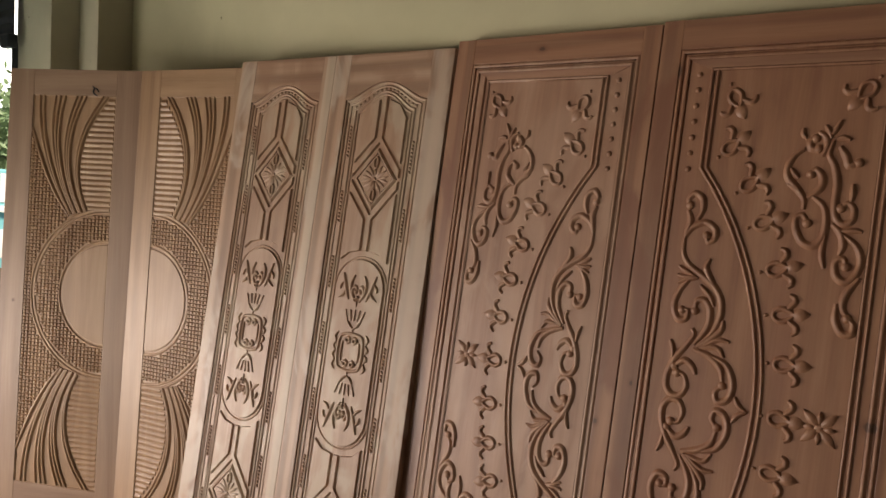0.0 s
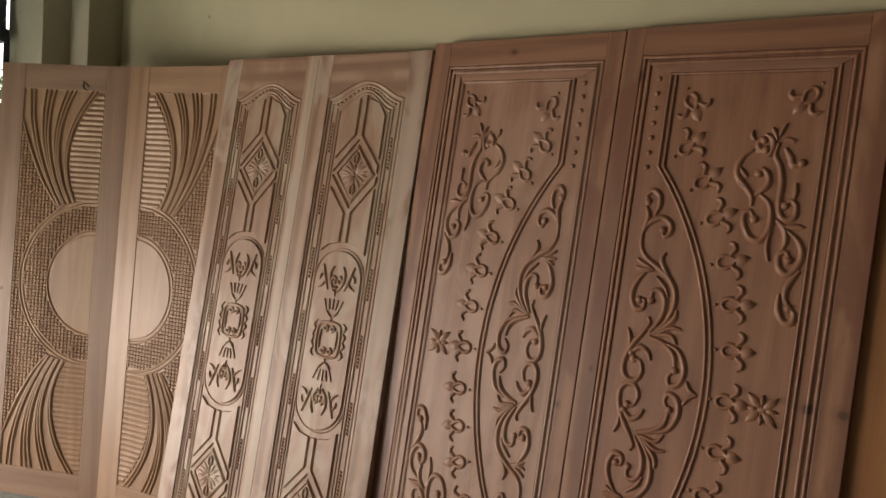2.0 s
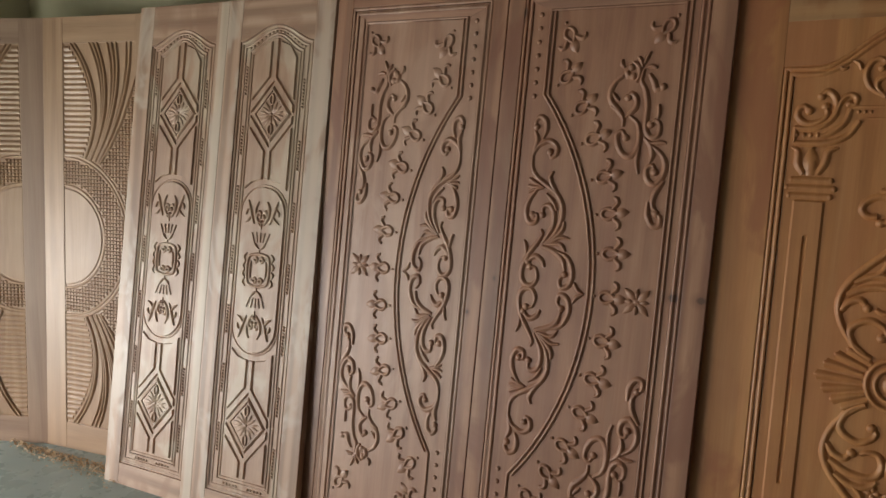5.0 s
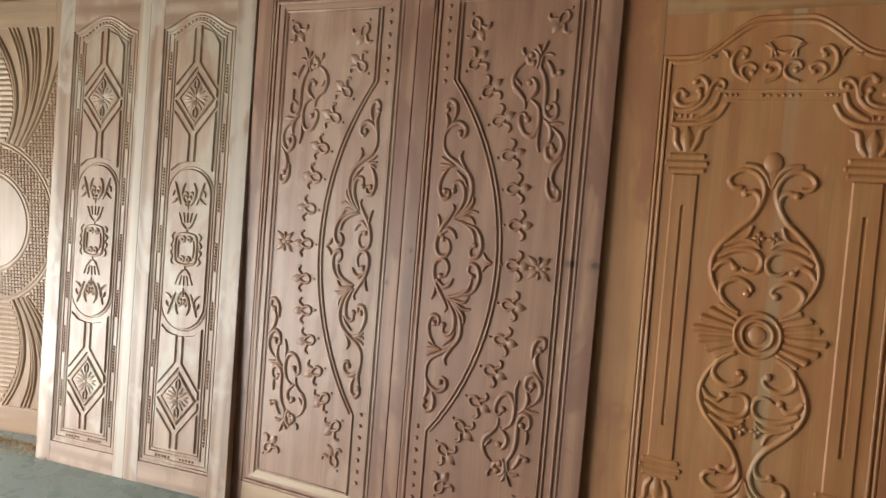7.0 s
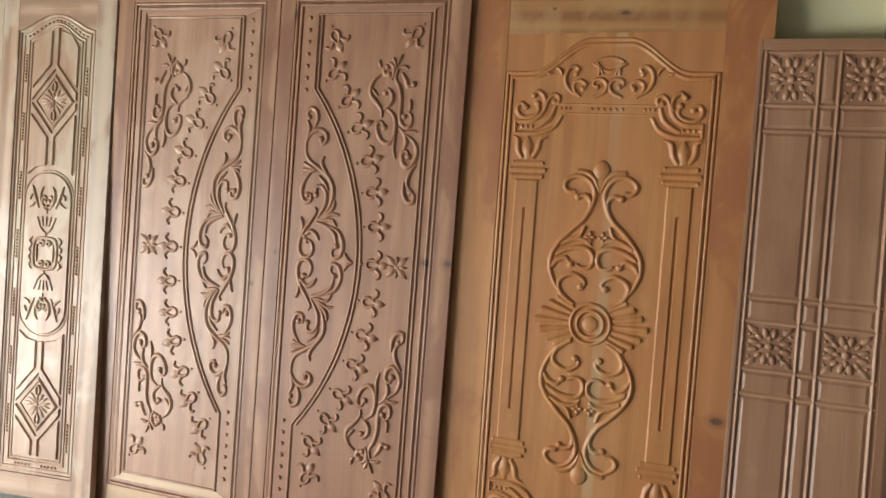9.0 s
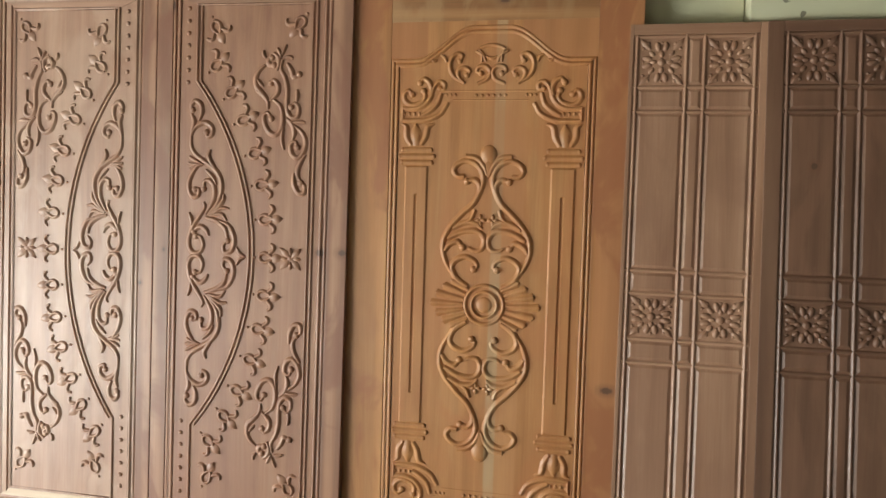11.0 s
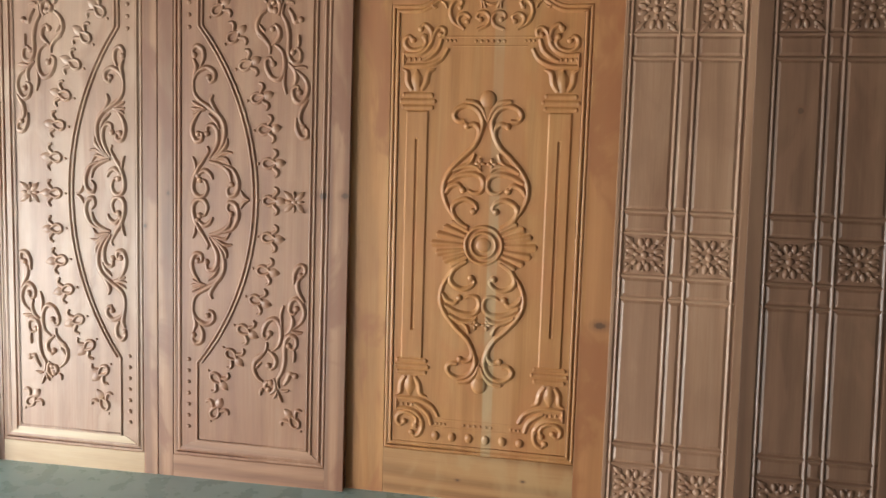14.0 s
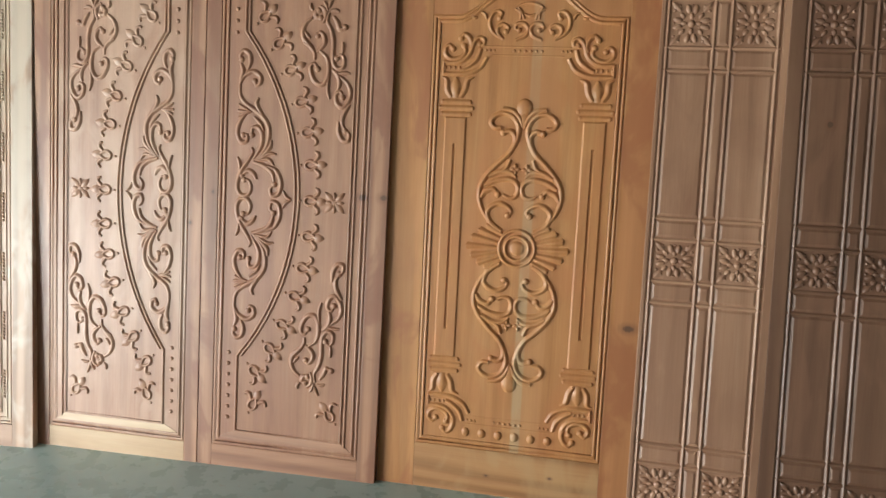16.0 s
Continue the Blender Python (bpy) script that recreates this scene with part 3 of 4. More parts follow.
    for i in range(26):
        for j in range(112):
            x, z = x0 + 0.008 + i * px, z0 + j * pz
            if x > x1 - 0.006:
                continue
            r = math.hypot(x - x1, z - cz)
            inside = 0.255 < r < 0.370
            if not inside and r > 0.407 and 0.30 < z < 1.79:
                line = rim[0] if z > cz else rim[1]
                q = min(line, key=lambda p: abs(p.y - z))
                lim = (W - q.x) if mirror else q.x
                inside = x < lim - 0.012 if abs(q.y - z) < 0.01 else abs(z - cz) < 0.36
            if inside:
                X = f(x, z)[0]
                a = [bm.verts.new((X + dx * px * 0.47, base - 0.0003, z + dz * pz * 0.47)) for dx, dz in ((-1, -1), (1, -1), (1, 1), (-1, 1))]
                b = [bm.verts.new((X + dx * px * 0.25, base - 0.0064, z + dz * pz * 0.25)) for dx, dz in ((-1, -1), (1, -1), (1, 1), (-1, 1))]
                bm.faces.new(b)
                for k in range(4):
                    bm.faces.new((a[k], a[(k + 1) % 4], b[(k + 1) % 4], b[k]))
    if not mirror:
        bm = bmesh.new()
        ridge(bm, [(0.437, 2.000), (0.447, 1.990), (0.441, 1.975), (0.452, 1.962), (0.466, 1.955)], 0.006, 0.006, 0.0, (0.6, 0.4))
        ridge(bm, [(0.447, 1.990), (0.462, 1.986), (0.470, 1.972)], 0.005, 0.006, 0.0, (0.8, 0.3))
        part("wire_twist", bm, STEEL, leaf, "black twisted wire end")
        bm = net
    studs = part("stud_field", bm, vert, leaf, "rows of small square studs", flat=True)
    tagged(studs, kind="stuff")
    moulding(leaf, "panel_bead", outline(*sorted((f(x0 + 0.002, 0)[0], f(x1 - 0.002, 0)[0])), z0 + 0.002, z1 - 0.002), vert, 0.008, 0.005, base)
    return leaf


sunburst_leaf("sunburst_door", placed(-2.944, 2.760, 26.47, 2.88), False, 1.0, "tan hardwood door leaf carved with half a sunburst and ribs")
sunburst_leaf("sunburst_door", placed(-2.352, 3.054, 11.0, 2.88), True, 2.3, "tan sunburst door leaf, partly behind a pale door")


# ---- pair of narrow doors with diamonds and ovals ----
def diamond_leaf(m, W, cx, seed, label, sap=()):
    H = 2.118
    leaf = thing("diamond_door", label, "carved door", "carved doors along the wall", "thing", m)
    vert = wood("diamond_wood", **B_WOOD, seed=seed, stain=((0.50, 0.40, 0.29), 0.6))
    horiz = wood("diamond_rail_wood", **B_WOOD, seed=seed + 1, across=True, stain=((0.28, 0.14, 0.08), 0.5), bold=0.4)
    stile = wood("diamond_stile_wood", **B_WOOD, seed=seed + 5, stain=((0.52, 0.42, 0.33), 0.7), bold=0.5, bands=sap)
    base, mid = 0.0085, 1.02
    hw = 0.187
    frame_parts(leaf, W, H, cx - hw, W - cx - hw, 0.086, 0.094, stile, horiz, vert, field=base)

    def arch(off, low):
        """The moulding line at off inside the frame, with a shouldered top."""
        w, t = hw - off, 1.945 - off * 0.75
        return [(cx - w, low), (cx - w, t)] + [(cx - w + 2 * w * k / 16, t + 0.068 * math.sin(math.pi * k / 16) ** 1.6) for k in range(1, 16)] + [(cx + w, t), (cx + w, low)]
    # shouldered head piece above the arch
    top = arch(0.0, 1.944)[1:-1]
    bm = bmesh.new()
    front = [bm.verts.new((x, 0.0008, z)) for x, z in top]
    back = [bm.verts.new((x, base, z - 0.002)) for x, z in top]
    roof = [bm.verts.new((x, 0.0008, H - 0.084)) for x, z in top]
    for k in range(len(top) - 1):
        bm.faces.new((front[k], front[k + 1], roof[k + 1], roof[k]))
        bm.faces.new((back[k], back[k + 1], front[k + 1], front[k]))
    part("arched_head", bm, horiz, leaf)
    for off, wd, hh in ((0.008, 0.012, 0.009), (0.026, 0.008, 0.005), (0.052, 0.010, 0.007), (0.066, 0.008, 0.006)):
        pts = arch(off, 0.094 + off)
        moulding(leaf, "moulding", pts + [pts[0]], vert, wd, hh, base)
    # roped beads between the mouldings
    bm = bmesh.new()
    line = arch(0.039, 0.135)
    for a, b in zip(line, line[1:]):
        a, b = Vector(a), Vector(b)
        n = max(1, int((b - a).length / 0.0135))
        g = math.atan2((b - a).y, (b - a).x) + 0.5
        for k in range(n):
            if (k // 9) % 2 or n < 12:
                p = a + (b - a) * ((k + 0.5) / n)
                dome(bm, p.x, p.y, 0.0078, 0.0052, base, 0.009, g, 2, 6)
    for sx in (-1, 1):
        for k in range(5):
            dome(bm, cx + sx * (0.030 + 0.017 * k), 0.133, 0.0075, 0.0055, base, 0.009, 0.9, 2, 8)
    tagged(part("rope_bead", bm, vert, leaf), kind="stuff")
    w = 0.108
    for s in (1, -1):
        def z(v):
            return v if s > 0 else 2 * mid - v

        head = 1.955 if s > 0 else 1.868

        def put(name, poly, level=0.0008):
            poly = [(cx + x, z(v)) for x, v in poly]
            area = sum(a[0] * b[1] - b[0] * a[1] for a, b in zip(poly, poly[1:] + poly[:1]))
            return part(name, plate(bmesh.new(), poly if area > 0 else poly[::-1], base, level, 0.0035), vert, leaf)
        for q in (1, -1):
            crown = [(q * 0.0215, 1.945), (q * 0.075, 1.925), (q * w, 1.875)] if s > 0 else [(q * 0.0215, 1.868), (q * w, 1.868)]
            put("raised_field", crown + [(q * w, 1.705), (q * 0.0215, 1.80)])
            put("raised_field", [(q * 0.0215, 1.50), (q * w, 1.60), (q * w, 1.345), (q * 0.070, 1.375), (q * 0.0215, 1.385)])
        put("stem", [(-w, 1.6535), (0, 1.780), (w, 1.6535), (w, 1.687), (0.012, 1.800), (0.012, head), (-0.012, head), (-0.012, 1.800), (-w, 1.687)])
        put("stem", [(-w, 1.6465), (0, 1.520), (w, 1.6465), (w, 1.613), (0.012, 1.500), (0.012, 1.385), (-0.012, 1.385), (-0.012, 1.500), (-w, 1.613)])
        put("diamond", [(0, 1.766), (-0.099, 1.65), (0, 1.534), (0.099, 1.65)], 0.0046)
        ring = [(cx, z(1.752)), (cx - 0.087, z(1.65)), (cx, z(1.548)), (cx + 0.087, z(1.65)), (cx, z(1.752))]
        moulding(leaf, "diamond_rim", ring, vert, 0.012, 0.007, 0.0048)
        bm = bmesh.new()
        c = z(1.65)
        for k in range(4):
            g = math.pi / 4 + k * math.pi / 2
            for turn, long in ((g - 0.20, 0.050), (g + 0.24, 0.046)):
                petal(bm, cx + 0.010 * math.cos(turn), c + 0.010 * math.sin(turn), long, 0.016, turn, 0.0048, 0.0075)
        for q in (1, -1):
            ring = [(cx + 0.010 * math.cos(a * math.pi / 8), c + q * 0.060 + 0.020 * math.sin(a * math.pi / 8)) for a in range(16)]
            ridge(bm, ring + [ring[0]], 0.009, 0.010, 0.0048, curved=False)
            petal(bm, cx, c + q * 0.006, 0.036, 0.012, q * math.pi / 2, 0.0048, 0.007)
            for turn in (-0.26, 0.26):
                petal(bm, cx + q * 0.020, c, 0.044, 0.014, turn + (0 if q > 0 else math.pi), 0.0048, 0.007)
        dome(bm, cx, c, 0.006, 0.006, 0.0048, 0.007)
        part("leaf_rosette", bm, vert, leaf)
    oval = []
    for k in range(13):
        a = math.pi * k / 12
        oval.append((cx + 0.112 * math.cos(a), 1.245 + 0.112 * math.sin(a)))
    for k in range(13):
        a = math.pi + math.pi * k / 12
        oval.append((cx + 0.112 * math.cos(a), 0.795 + 0.112 * math.sin(a)))
    part("oval_field", plate(bmesh.new(), oval, base, 0.0008, 0.004), vert, leaf)
    rim = [(cx + (x - cx) * 1.06, 1.02 + (zz - 1.02) * 1.022) for x, zz in oval]
    moulding(leaf, "oval_rim", rim + [rim[0]], vert, 0.007, 0.006, base)
    strokes(leaf, "cartouche_carving", cartouche, vert, lambda x, v: (cx + x, v), 0.0135, 0.010, 0.0012)
    strokes(leaf, "spray_carving", lower_motif, vert, lambda x, v: (cx + x, v), 0.0160, 0.0115, 0.0012)
    strokes(leaf, "spray_carving", lower_motif, vert, lambda x, v: (cx + x, 2 * mid - v), 0.0160, 0.0115, 0.0012)
    return leaf


def lower_motif(s):
    """The leafy spray and the fluted cup, which are repeated upside down."""
    for q in (1, -1):
        s(-76 * q, 1300, -66 * q, 1272, -54 * q, 1238, -40 * q, 1206)
        s(-56 * q, 1240, -68 * q, 1222, -88 * q, 1210)
        s(-22 * q, 1296, -34 * q, 1270, -32 * q, 1236, -10 * q, 1200)
        s(-70 * q, 1268, -82 * q, 1256, -84 * q, 1240)
        s(0, 1214, -17 * q, 1214, -27 * q, 1238, -15 * q, 1256, -4 * q, 1246, -9 * q, 1236)
        s(-45 * q, 1170, -30 * q, 1132)
        s(-22 * q, 1172, -14 * q, 1132)
        s(-30 * q, 1130, -14 * q, 1112, 0, 1104)
    s(0, 1216, 0, 1184)
    s(0, 1173, 0, 1132)
    s(0, 1108, 0, 1090)


def cartouche(s):
    """The ringed cartouche in the middle of the oval, with paired rounds at its head and foot."""
    s(-54, 1060, -42, 1079, 0, 1086, 42, 1079, 54, 1060, 57, 1020, 54, 980, 42, 961, 0, 954, -42, 961, -54, 980, -57, 1020, -54, 1060)
    for q in (1, -1):
        s(-38 * q, 1056, -41 * q, 1020, -38 * q, 984)
        for z in (1062, 978):
            s(-25 * q, z, -15 * q, z + 10, -5 * q, z, -15 * q, z - 10, -25 * q, z)
        s(-62 * q, 1088, -76 * q, 1072, -66 * q, 1052)
        s(-67 * q, 1052, -79 * q, 1036, -69 * q, 1021)
        s(-69 * q, 1019, -79 * q, 1004, -67 * q, 988)
        s(-66 * q, 988, -76 * q, 968, -62 * q, 952)


by = math.radians(4.704)


def b_at(u):
    return u * math.cos(by), 3.109 + u * math.sin(by)


diamond_leaf(placed(*b_at(-1.770), 4.704, 8.34), 0.521, 0.2735, 4.0, "pale beige hardwood door leaf carved with diamonds and an oval cartouche", ((0.478, 0.53, (0.60, 0.50, 0.38), 0.6),))
diamond_leaf(placed(*b_at(-1.248), 4.704, 8.34), 0.543, 0.264, 5.2, "pale pinkish hardwood door leaf carved with diamonds and an oval cartouche")


# ---- pair of doors with lilies and scrolls ----
def fleur(bm, x, z, turn, y0, size=1.0):
    """A small lily: a pointed bud, two side curls and a ring at its foot."""
    c, s = math.cos(turn), math.sin(turn)

    def f(u, v):
        return (x + (u * c - v * s) * size, z + (u * s + v * c) * size)
    petal(bm, *f(0.004, 0), 0.038 * size, 0.030 * size, turn, y0, 0.010)
    for q in (1, -1):
        ridge(bm, [f(-0.004, q * 0.008), f(0.004, q * 0.017), f(0.013, q * 0.025), f(0.012, q * 0.036), f(0.003, q * 0.041)], 0.0130 * size, 0.011, y0, (0.7, 0.65))
        ridge(bm, [f(0.010, q * 0.002), f(-0.002, q * 0.010), f(-0.016, q * 0.014), f(-0.028, q * 0.008), f(-0.031, 0)], 0.0115 * size, 0.011, y0, (0.8, 0.9))
    dome(bm, *f(-0.046, 0), 0.0058, 0.0058, y0, 0.008, 0, 2, 8)


def lily_leaf(m, W, mirror, seed, knots, label):
    H, mid, base = 2.132, 1.088, 0.0045
    leaf = thing("lily_door", label, "carved door", "carved doors along the wall", "thing", m)
    # the left leaf's pale blotches carry some of its sheen as colour
    vert = wood("lily_wood", **(C_WOOD if mirror else C_PALE_SHEEN), seed=seed, knots=knots, bold=0.12, stain=((0.30, 0.135, 0.08), 0.4) if mirror else ((0.45, 0.285, 0.195), 0.5))
    horiz = wood("lily_rail_wood", **C_WOOD, seed=seed + 1.7, across=True, bold=0.35, knots=knots)
    stile = wood("lily_stile_wood", **C_WOOD, seed=seed + 5, knots=knots, bold=0.45, stain=((0.21, 0.082, 0.045), 0.75))
    pale = wood("lily_sapwood", dark=(0.40, 0.24, 0.13), mid=(0.50, 0.33, 0.19), light=(0.56, 0.40, 0.25), seed=seed + 3, across=True)

    def f(x, z):
        return (W - x, z) if mirror else (x, z)

    def box(x0, x1, z0, z1):
        return outline(*sorted((f(x0, 0)[0], f(x1, 0)[0])), z0, z1)
    inner = W - 0.682
    sl, sr = (inner, 0.072) if mirror else (0.072, inner)
    frame_parts(leaf, W, H, sl, sr, H - 2.048, 0.088, stile, horiz, vert, field=base, foot=None if mirror else pale)
    for off, wd, hh in ((0.008, 0.015, 0.008), (0.026, 0.015, 0.008)):
        moulding(leaf, "moulding", box(0.072 + off, 0.682 - off, 0.088 + off, 2.048 - off), vert, wd, hh, base)
    # raked boards over and under the field
    for name, za, zb in (("raked_board", 0.120, 0.150), ("raked_board", 2.016, 1.990)):
        bm = bmesh.new()
        c = [bm.verts.new((f(x, 0)[0], y, z)) for x, y, z in ((0.104, 0.001, za), (0.650, 0.001, za), (0.594, base - 0.001, zb), (0.146, base - 0.001, zb))]
        d = [bm.verts.new((v.co.x, base + 0.002, v.co.z)) for v in c]
        bm.faces.new(c)
        for k in range(4):
            bm.faces.new((c[k], c[(k + 1) % 4], d[(k + 1) % 4], d[k]))
        part(name, bm, pale if (za < 1 and not mirror) else horiz, leaf, flat=True)
    # inner line, with the arc that swings round the scrolls
    apex = 0.366 if mirror else 0.388
    R = (0.628 ** 2 + (0.584 - apex) ** 2) / (2 * (0.584 - apex))
    bow = apex - 0.366

    def arc(off):
        pts = [(0.146, 0.152), (0.146, 1.988), (0.584 + off, 1.988), (0.584 + off, 1.716)]
        for k in range(1, 24):
            z = 1.716 - (1.716 - 0.460) * k / 24
            pts.append((apex + off + R - math.sqrt(R * R - (z - mid) ** 2), z))
        return pts + [(0.584 + off, 0.460), (0.584 + off, 0.152), (0.146, 0.152)]
    for off, inset in ((0.0, 0), (-0.016, 1)):
        pts = arc(off)
        if inset:
            pts = pts[2:-2]
        moulding(leaf, "inner_line", [f(*p) for p in pts], vert, 0.011, 0.009, base)
    moulding(leaf, "inner_line", [f(0.130, 0.136), f(0.130, 2.004)], vert, 0.010, 0.008, base)
    for zz in [1.975 - 0.044 * k for k in range(7)] + [0.205 + 0.044 * k for k in range(7)]:
        part("bead", dome(bmesh.new(), *f(0.620, zz), 0.0085, 0.0085, base, 0.009), vert, leaf)
    spots = [(0.505, 1.894), (0.498, 1.783), (0.437, 1.686), (0.386, 1.584), (0.338, 1.465), (0.309, 1.350), (0.291, 1.226)]
    turns = [243, 138, 140, 156, 164, 172, 176]
    for s in (1, -1):
        for (x, z), g in zip(spots, turns):
            bm = bmesh.new()
            x += 0.6 * bow * max(0.0, 1 - ((z - mid) / 0.628) ** 2)
            zz = z if s > 0 else 2 * mid - z
            g = math.radians(g if s > 0 else -g)
            fleur(bm, *f(x, zz), math.pi - g if mirror else g, base, 1.22)
            part("lily_carving", bm, vert, leaf)
        bm = bmesh.new()
        g = math.radians(-52 * s)
        fleur(bm, *f(0.203, mid + s * 0.820), math.pi - g if mirror else g, base, 1.2)
        part("lily_carving", bm, vert, leaf)
        put = (lambda x, z: f(x, z)) if s > 0 else (lambda x, z: f(x, 2 * mid - z))
        strokes(leaf, "bouquet_carving", bouquet, vert, put, 0.0200, 0.0115, base, (0.6, 0.55))
        strokes(leaf, "scroll_carving", lens_scroll, vert, lambda x, z: put(0.609 - (0.609 - x) * (1 - bow / 0.228), z), 0.0195, 0.0115, base, (0.6, 0.55))
    bm = bmesh.new()
    fleur(bm, *f(0.288 + 0.6 * bow, mid), 0.0 if mirror else math.pi, base, 1.22)
    part("lily_carving", bm, vert, leaf)
    sx, sz = f(0.207, mid)
    star = part("star_rosette", dome(bmesh.new(), sx, sz, 0.013, 0.013, base, 0.009), vert, leaf)
    for k in range(8):
        g = k * math.pi / 4
        long, wide, out = (0.052, 0.026, 0.004) if k % 2 else (0.030, 0.017, 0.010)
        part("petal", petal(bmesh.new(), sx + out * math.cos(g), sz + out * math.sin(g), long, wide, g, base, 0.010), vert, star)
    return leaf


lily_leaf(placed(-0.731, 3.096, 0, 6.99, 0.55), 0.7385, False, 7.0, ((0.69, 0.98, 0.012, 0.8), (0.34, 2.085, 0.011, 1.6)), "reddish hardwood door leaf with lilies, scrolls and pale bottom board")
lily_leaf(placed(0.012, 3.096, 0, 6.99, 0.55), 0.742, True, 8.4, ((0.728, 1.118, 0.018, 1.2), (0.645, 1.115, 0.016, 1.4), (0.04, 1.10, 0.012, 0.7), (0.064, 1.985, 0.026, 0.35)), "reddish-brown hardwood door leaf carved with mirrored lilies and scrolls")


# ---- single door with columns and a vase of scrolls ----
def vase_door(m, seed):
    W, H, base, C, MID, AX = 0.990, 2.035, 0.0045, 0.4965, 0.950, 0.972
    leaf = thing("column_door", "orange-brown hardwood door carved with two columns and a scrolled vase", "carved door", "carved doors along the wall", "thing", m)
    boards = ((0.512, 0.548, (0.42, 0.32, 0.19), 0.5), (0.548, 0.62, (0.46, 0.22, 0.09), 0.4), (0.86, 0.99, (0.40, 0.165, 0.065), 0.6))
    vert = wood("column_door_wood", **D_WOOD, seed=seed, bold=0.12, bands=boards, knots=((0.916, 0.688, 0.016, 1.6),), stain=((0.40, 0.15, 0.05), 0.5))
    horiz = wood("column_door_rail_wood", dark=(0.27, 0.110, 0.038), mid=(0.36, 0.165, 0.060), light=(0.43, 0.222, 0.090), seed=seed + 1, across=True, stain=((0.44, 0.26, 0.12), 0.5), bold=0.35, knots=((0.535, 1.972, 0.010, 2.4), (0.30, 1.99, 0.005, 1.5), (0.43, 0.075, 0.006, 1.8), (0.67, 0.095, 0.006, 1.6)))
    stile = wood("column_door_stile_wood", **D_WOOD, seed=seed + 5, bands=boards, knots=((0.916, 0.688, 0.016, 1.6),), stain=((0.29, 0.10, 0.037), 0.75), bold=0.3)
    head = wood("column_door_head_wood", **D_WOOD, seed=seed + 8, bold=0.25, bands=((0.145, 0.275, (0.36, 0.135, 0.05), 0.55), (0.60, 0.86, (0.38, 0.15, 0.06), 0.5)) + boards[:1])
    x0, x1, z0, zs = C - 0.351, C + 0.351, 0.174, 1.782
    frame_parts(leaf, W, H, x0, W - x1, H - 1.908, z0, stile, horiz, vert, field=base)

    def top(x):
        a = min(1.0, max(0.0, (0.351 - 0.09 - abs(x)) / 0.20))
        return zs + 0.114 * (a * a * (3 - 2 * a)) + 0.004 * (1 - a)

    def arch(off):
        w = 0.351 - off
        xs = [-w + 2 * w * k / 40 for k in range(41)]
        return [(C - w, z0 + off)] + [(C + x, top(x) - off) for x in xs] + [(C + w, z0 + off), (C - w, z0 + off)]
    bm = bmesh.new()
    line = arch(0.0)[1:-2]
    front_edge = [bm.verts.new((x, 0.0008, z)) for x, z in line]
    low = [bm.verts.new((x, base, z - 0.002)) for x, z in line]
    high = [bm.verts.new((x, 0.0008, 1.910)) for x, z in line]
    for k in range(len(line) - 1):
        bm.faces.new((front_edge[k], front_edge[k + 1], high[k + 1], high[k]))
        bm.faces.new((low[k], low[k + 1], front_edge[k + 1], front_edge[k]))
    part("arched_head", bm, head, leaf)
    for off in (0.008, 0.024):
        moulding(leaf, "moulding", arch(off), vert, 0.015, 0.0085, base)
    for q in (1, -1):
        def f(x, z):
            return C - q * x, z
        for s in (1, -1):
            def g(x, z):
                return C - q * x, (z if s > 0 else 2 * AX - z)
            strokes(leaf, "corner_fan", corner_fan, vert, g, 0.019, 0.011, base, (0.8, 0.8))
            for k in range(4):
                part("bead", dome(bmesh.new(), *g(-0.300 + 0.018 * k, 1.597), 0.0055, 0.008, base, 0.007, 0, 2, 8), vert, leaf)
            for k in range(3):
                part("bead", dome(bmesh.new(), *g(-0.152 + 0.015 * k, 1.661), 0.005, 0.006, base, 0.006, 0, 2, 8), vert, leaf)
            bm = bmesh.new()
            ridge(bm, [g(-0.309, 1.563), g(-0.292, 1.553), g(-0.289, 1.518), g(-0.273, 1.491)], 0.022, 0.011, base, (0.3, 0.8))
            part("tulip_petal", bm, vert, leaf)
            bm = bmesh.new()
            ridge(bm, [g(-0.190, 1.564), g(-0.214, 1.553), g(-0.222, 1.518), g(-0.238, 1.491)], 0.022, 0.011, base, (0.3, 0.8))
            part("tulip_petal", bm, vert, leaf)
            bm = bmesh.new()
            petal(bm, *g(-0.2555, 1.487), 0.078, 0.046, s * math.pi / 2, base, 0.011)
            dome(bm, *g(-0.2555, 1.518), 0.016, 0.026, base, 0.012, 0, 4, 14)
            part("tulip_bud", bm, vert, leaf)
            for k, half in enumerate((0.050, 0.060, 0.052)):
                z = 1.474 - 0.022 * k
                a, b = g(-0.2515 - half, z), g(-0.2515 + half, z)
                bm = ridge(bmesh.new(), [a, b], 0.021, 0.0075, base, (0.9, 0.9), curved=False)
                for end in (a, b):
                    dome(bm, *end, 0.0078, 0.0085, base, 0.009, 0, 3, 10)
                part("capital_ring", bm, vert, leaf)
        a, b = sorted((f(-0.293, 0)[0], f(-0.210, 0)[0]))
        c = (a + b) / 2
        bm = bmesh.new()
        xs = (a, a + 0.006, c - 0.0065, c - 0.003, c + 0.003, c + 0.0065, b - 0.006, b)
        zs_ = (0.520, 0.526, 0.628, 0.634, 1.318, 1.324, 1.414, 1.420)
        net = [[bm.verts.new((x, base if i in (0, 7) or j in (0, 7) else (0.0042 if i in (3, 4) and j in (3, 4) else -0.001), z)) for i, x in enumerate(xs)] for j, z in enumerate(zs_)]
        for j in range(7):
            for i in range(7):
                bm.faces.new((net[j][i], net[j][i + 1], net[j + 1][i + 1], net[j + 1][i]))
        part("column_shaft", bm, vert, leaf)
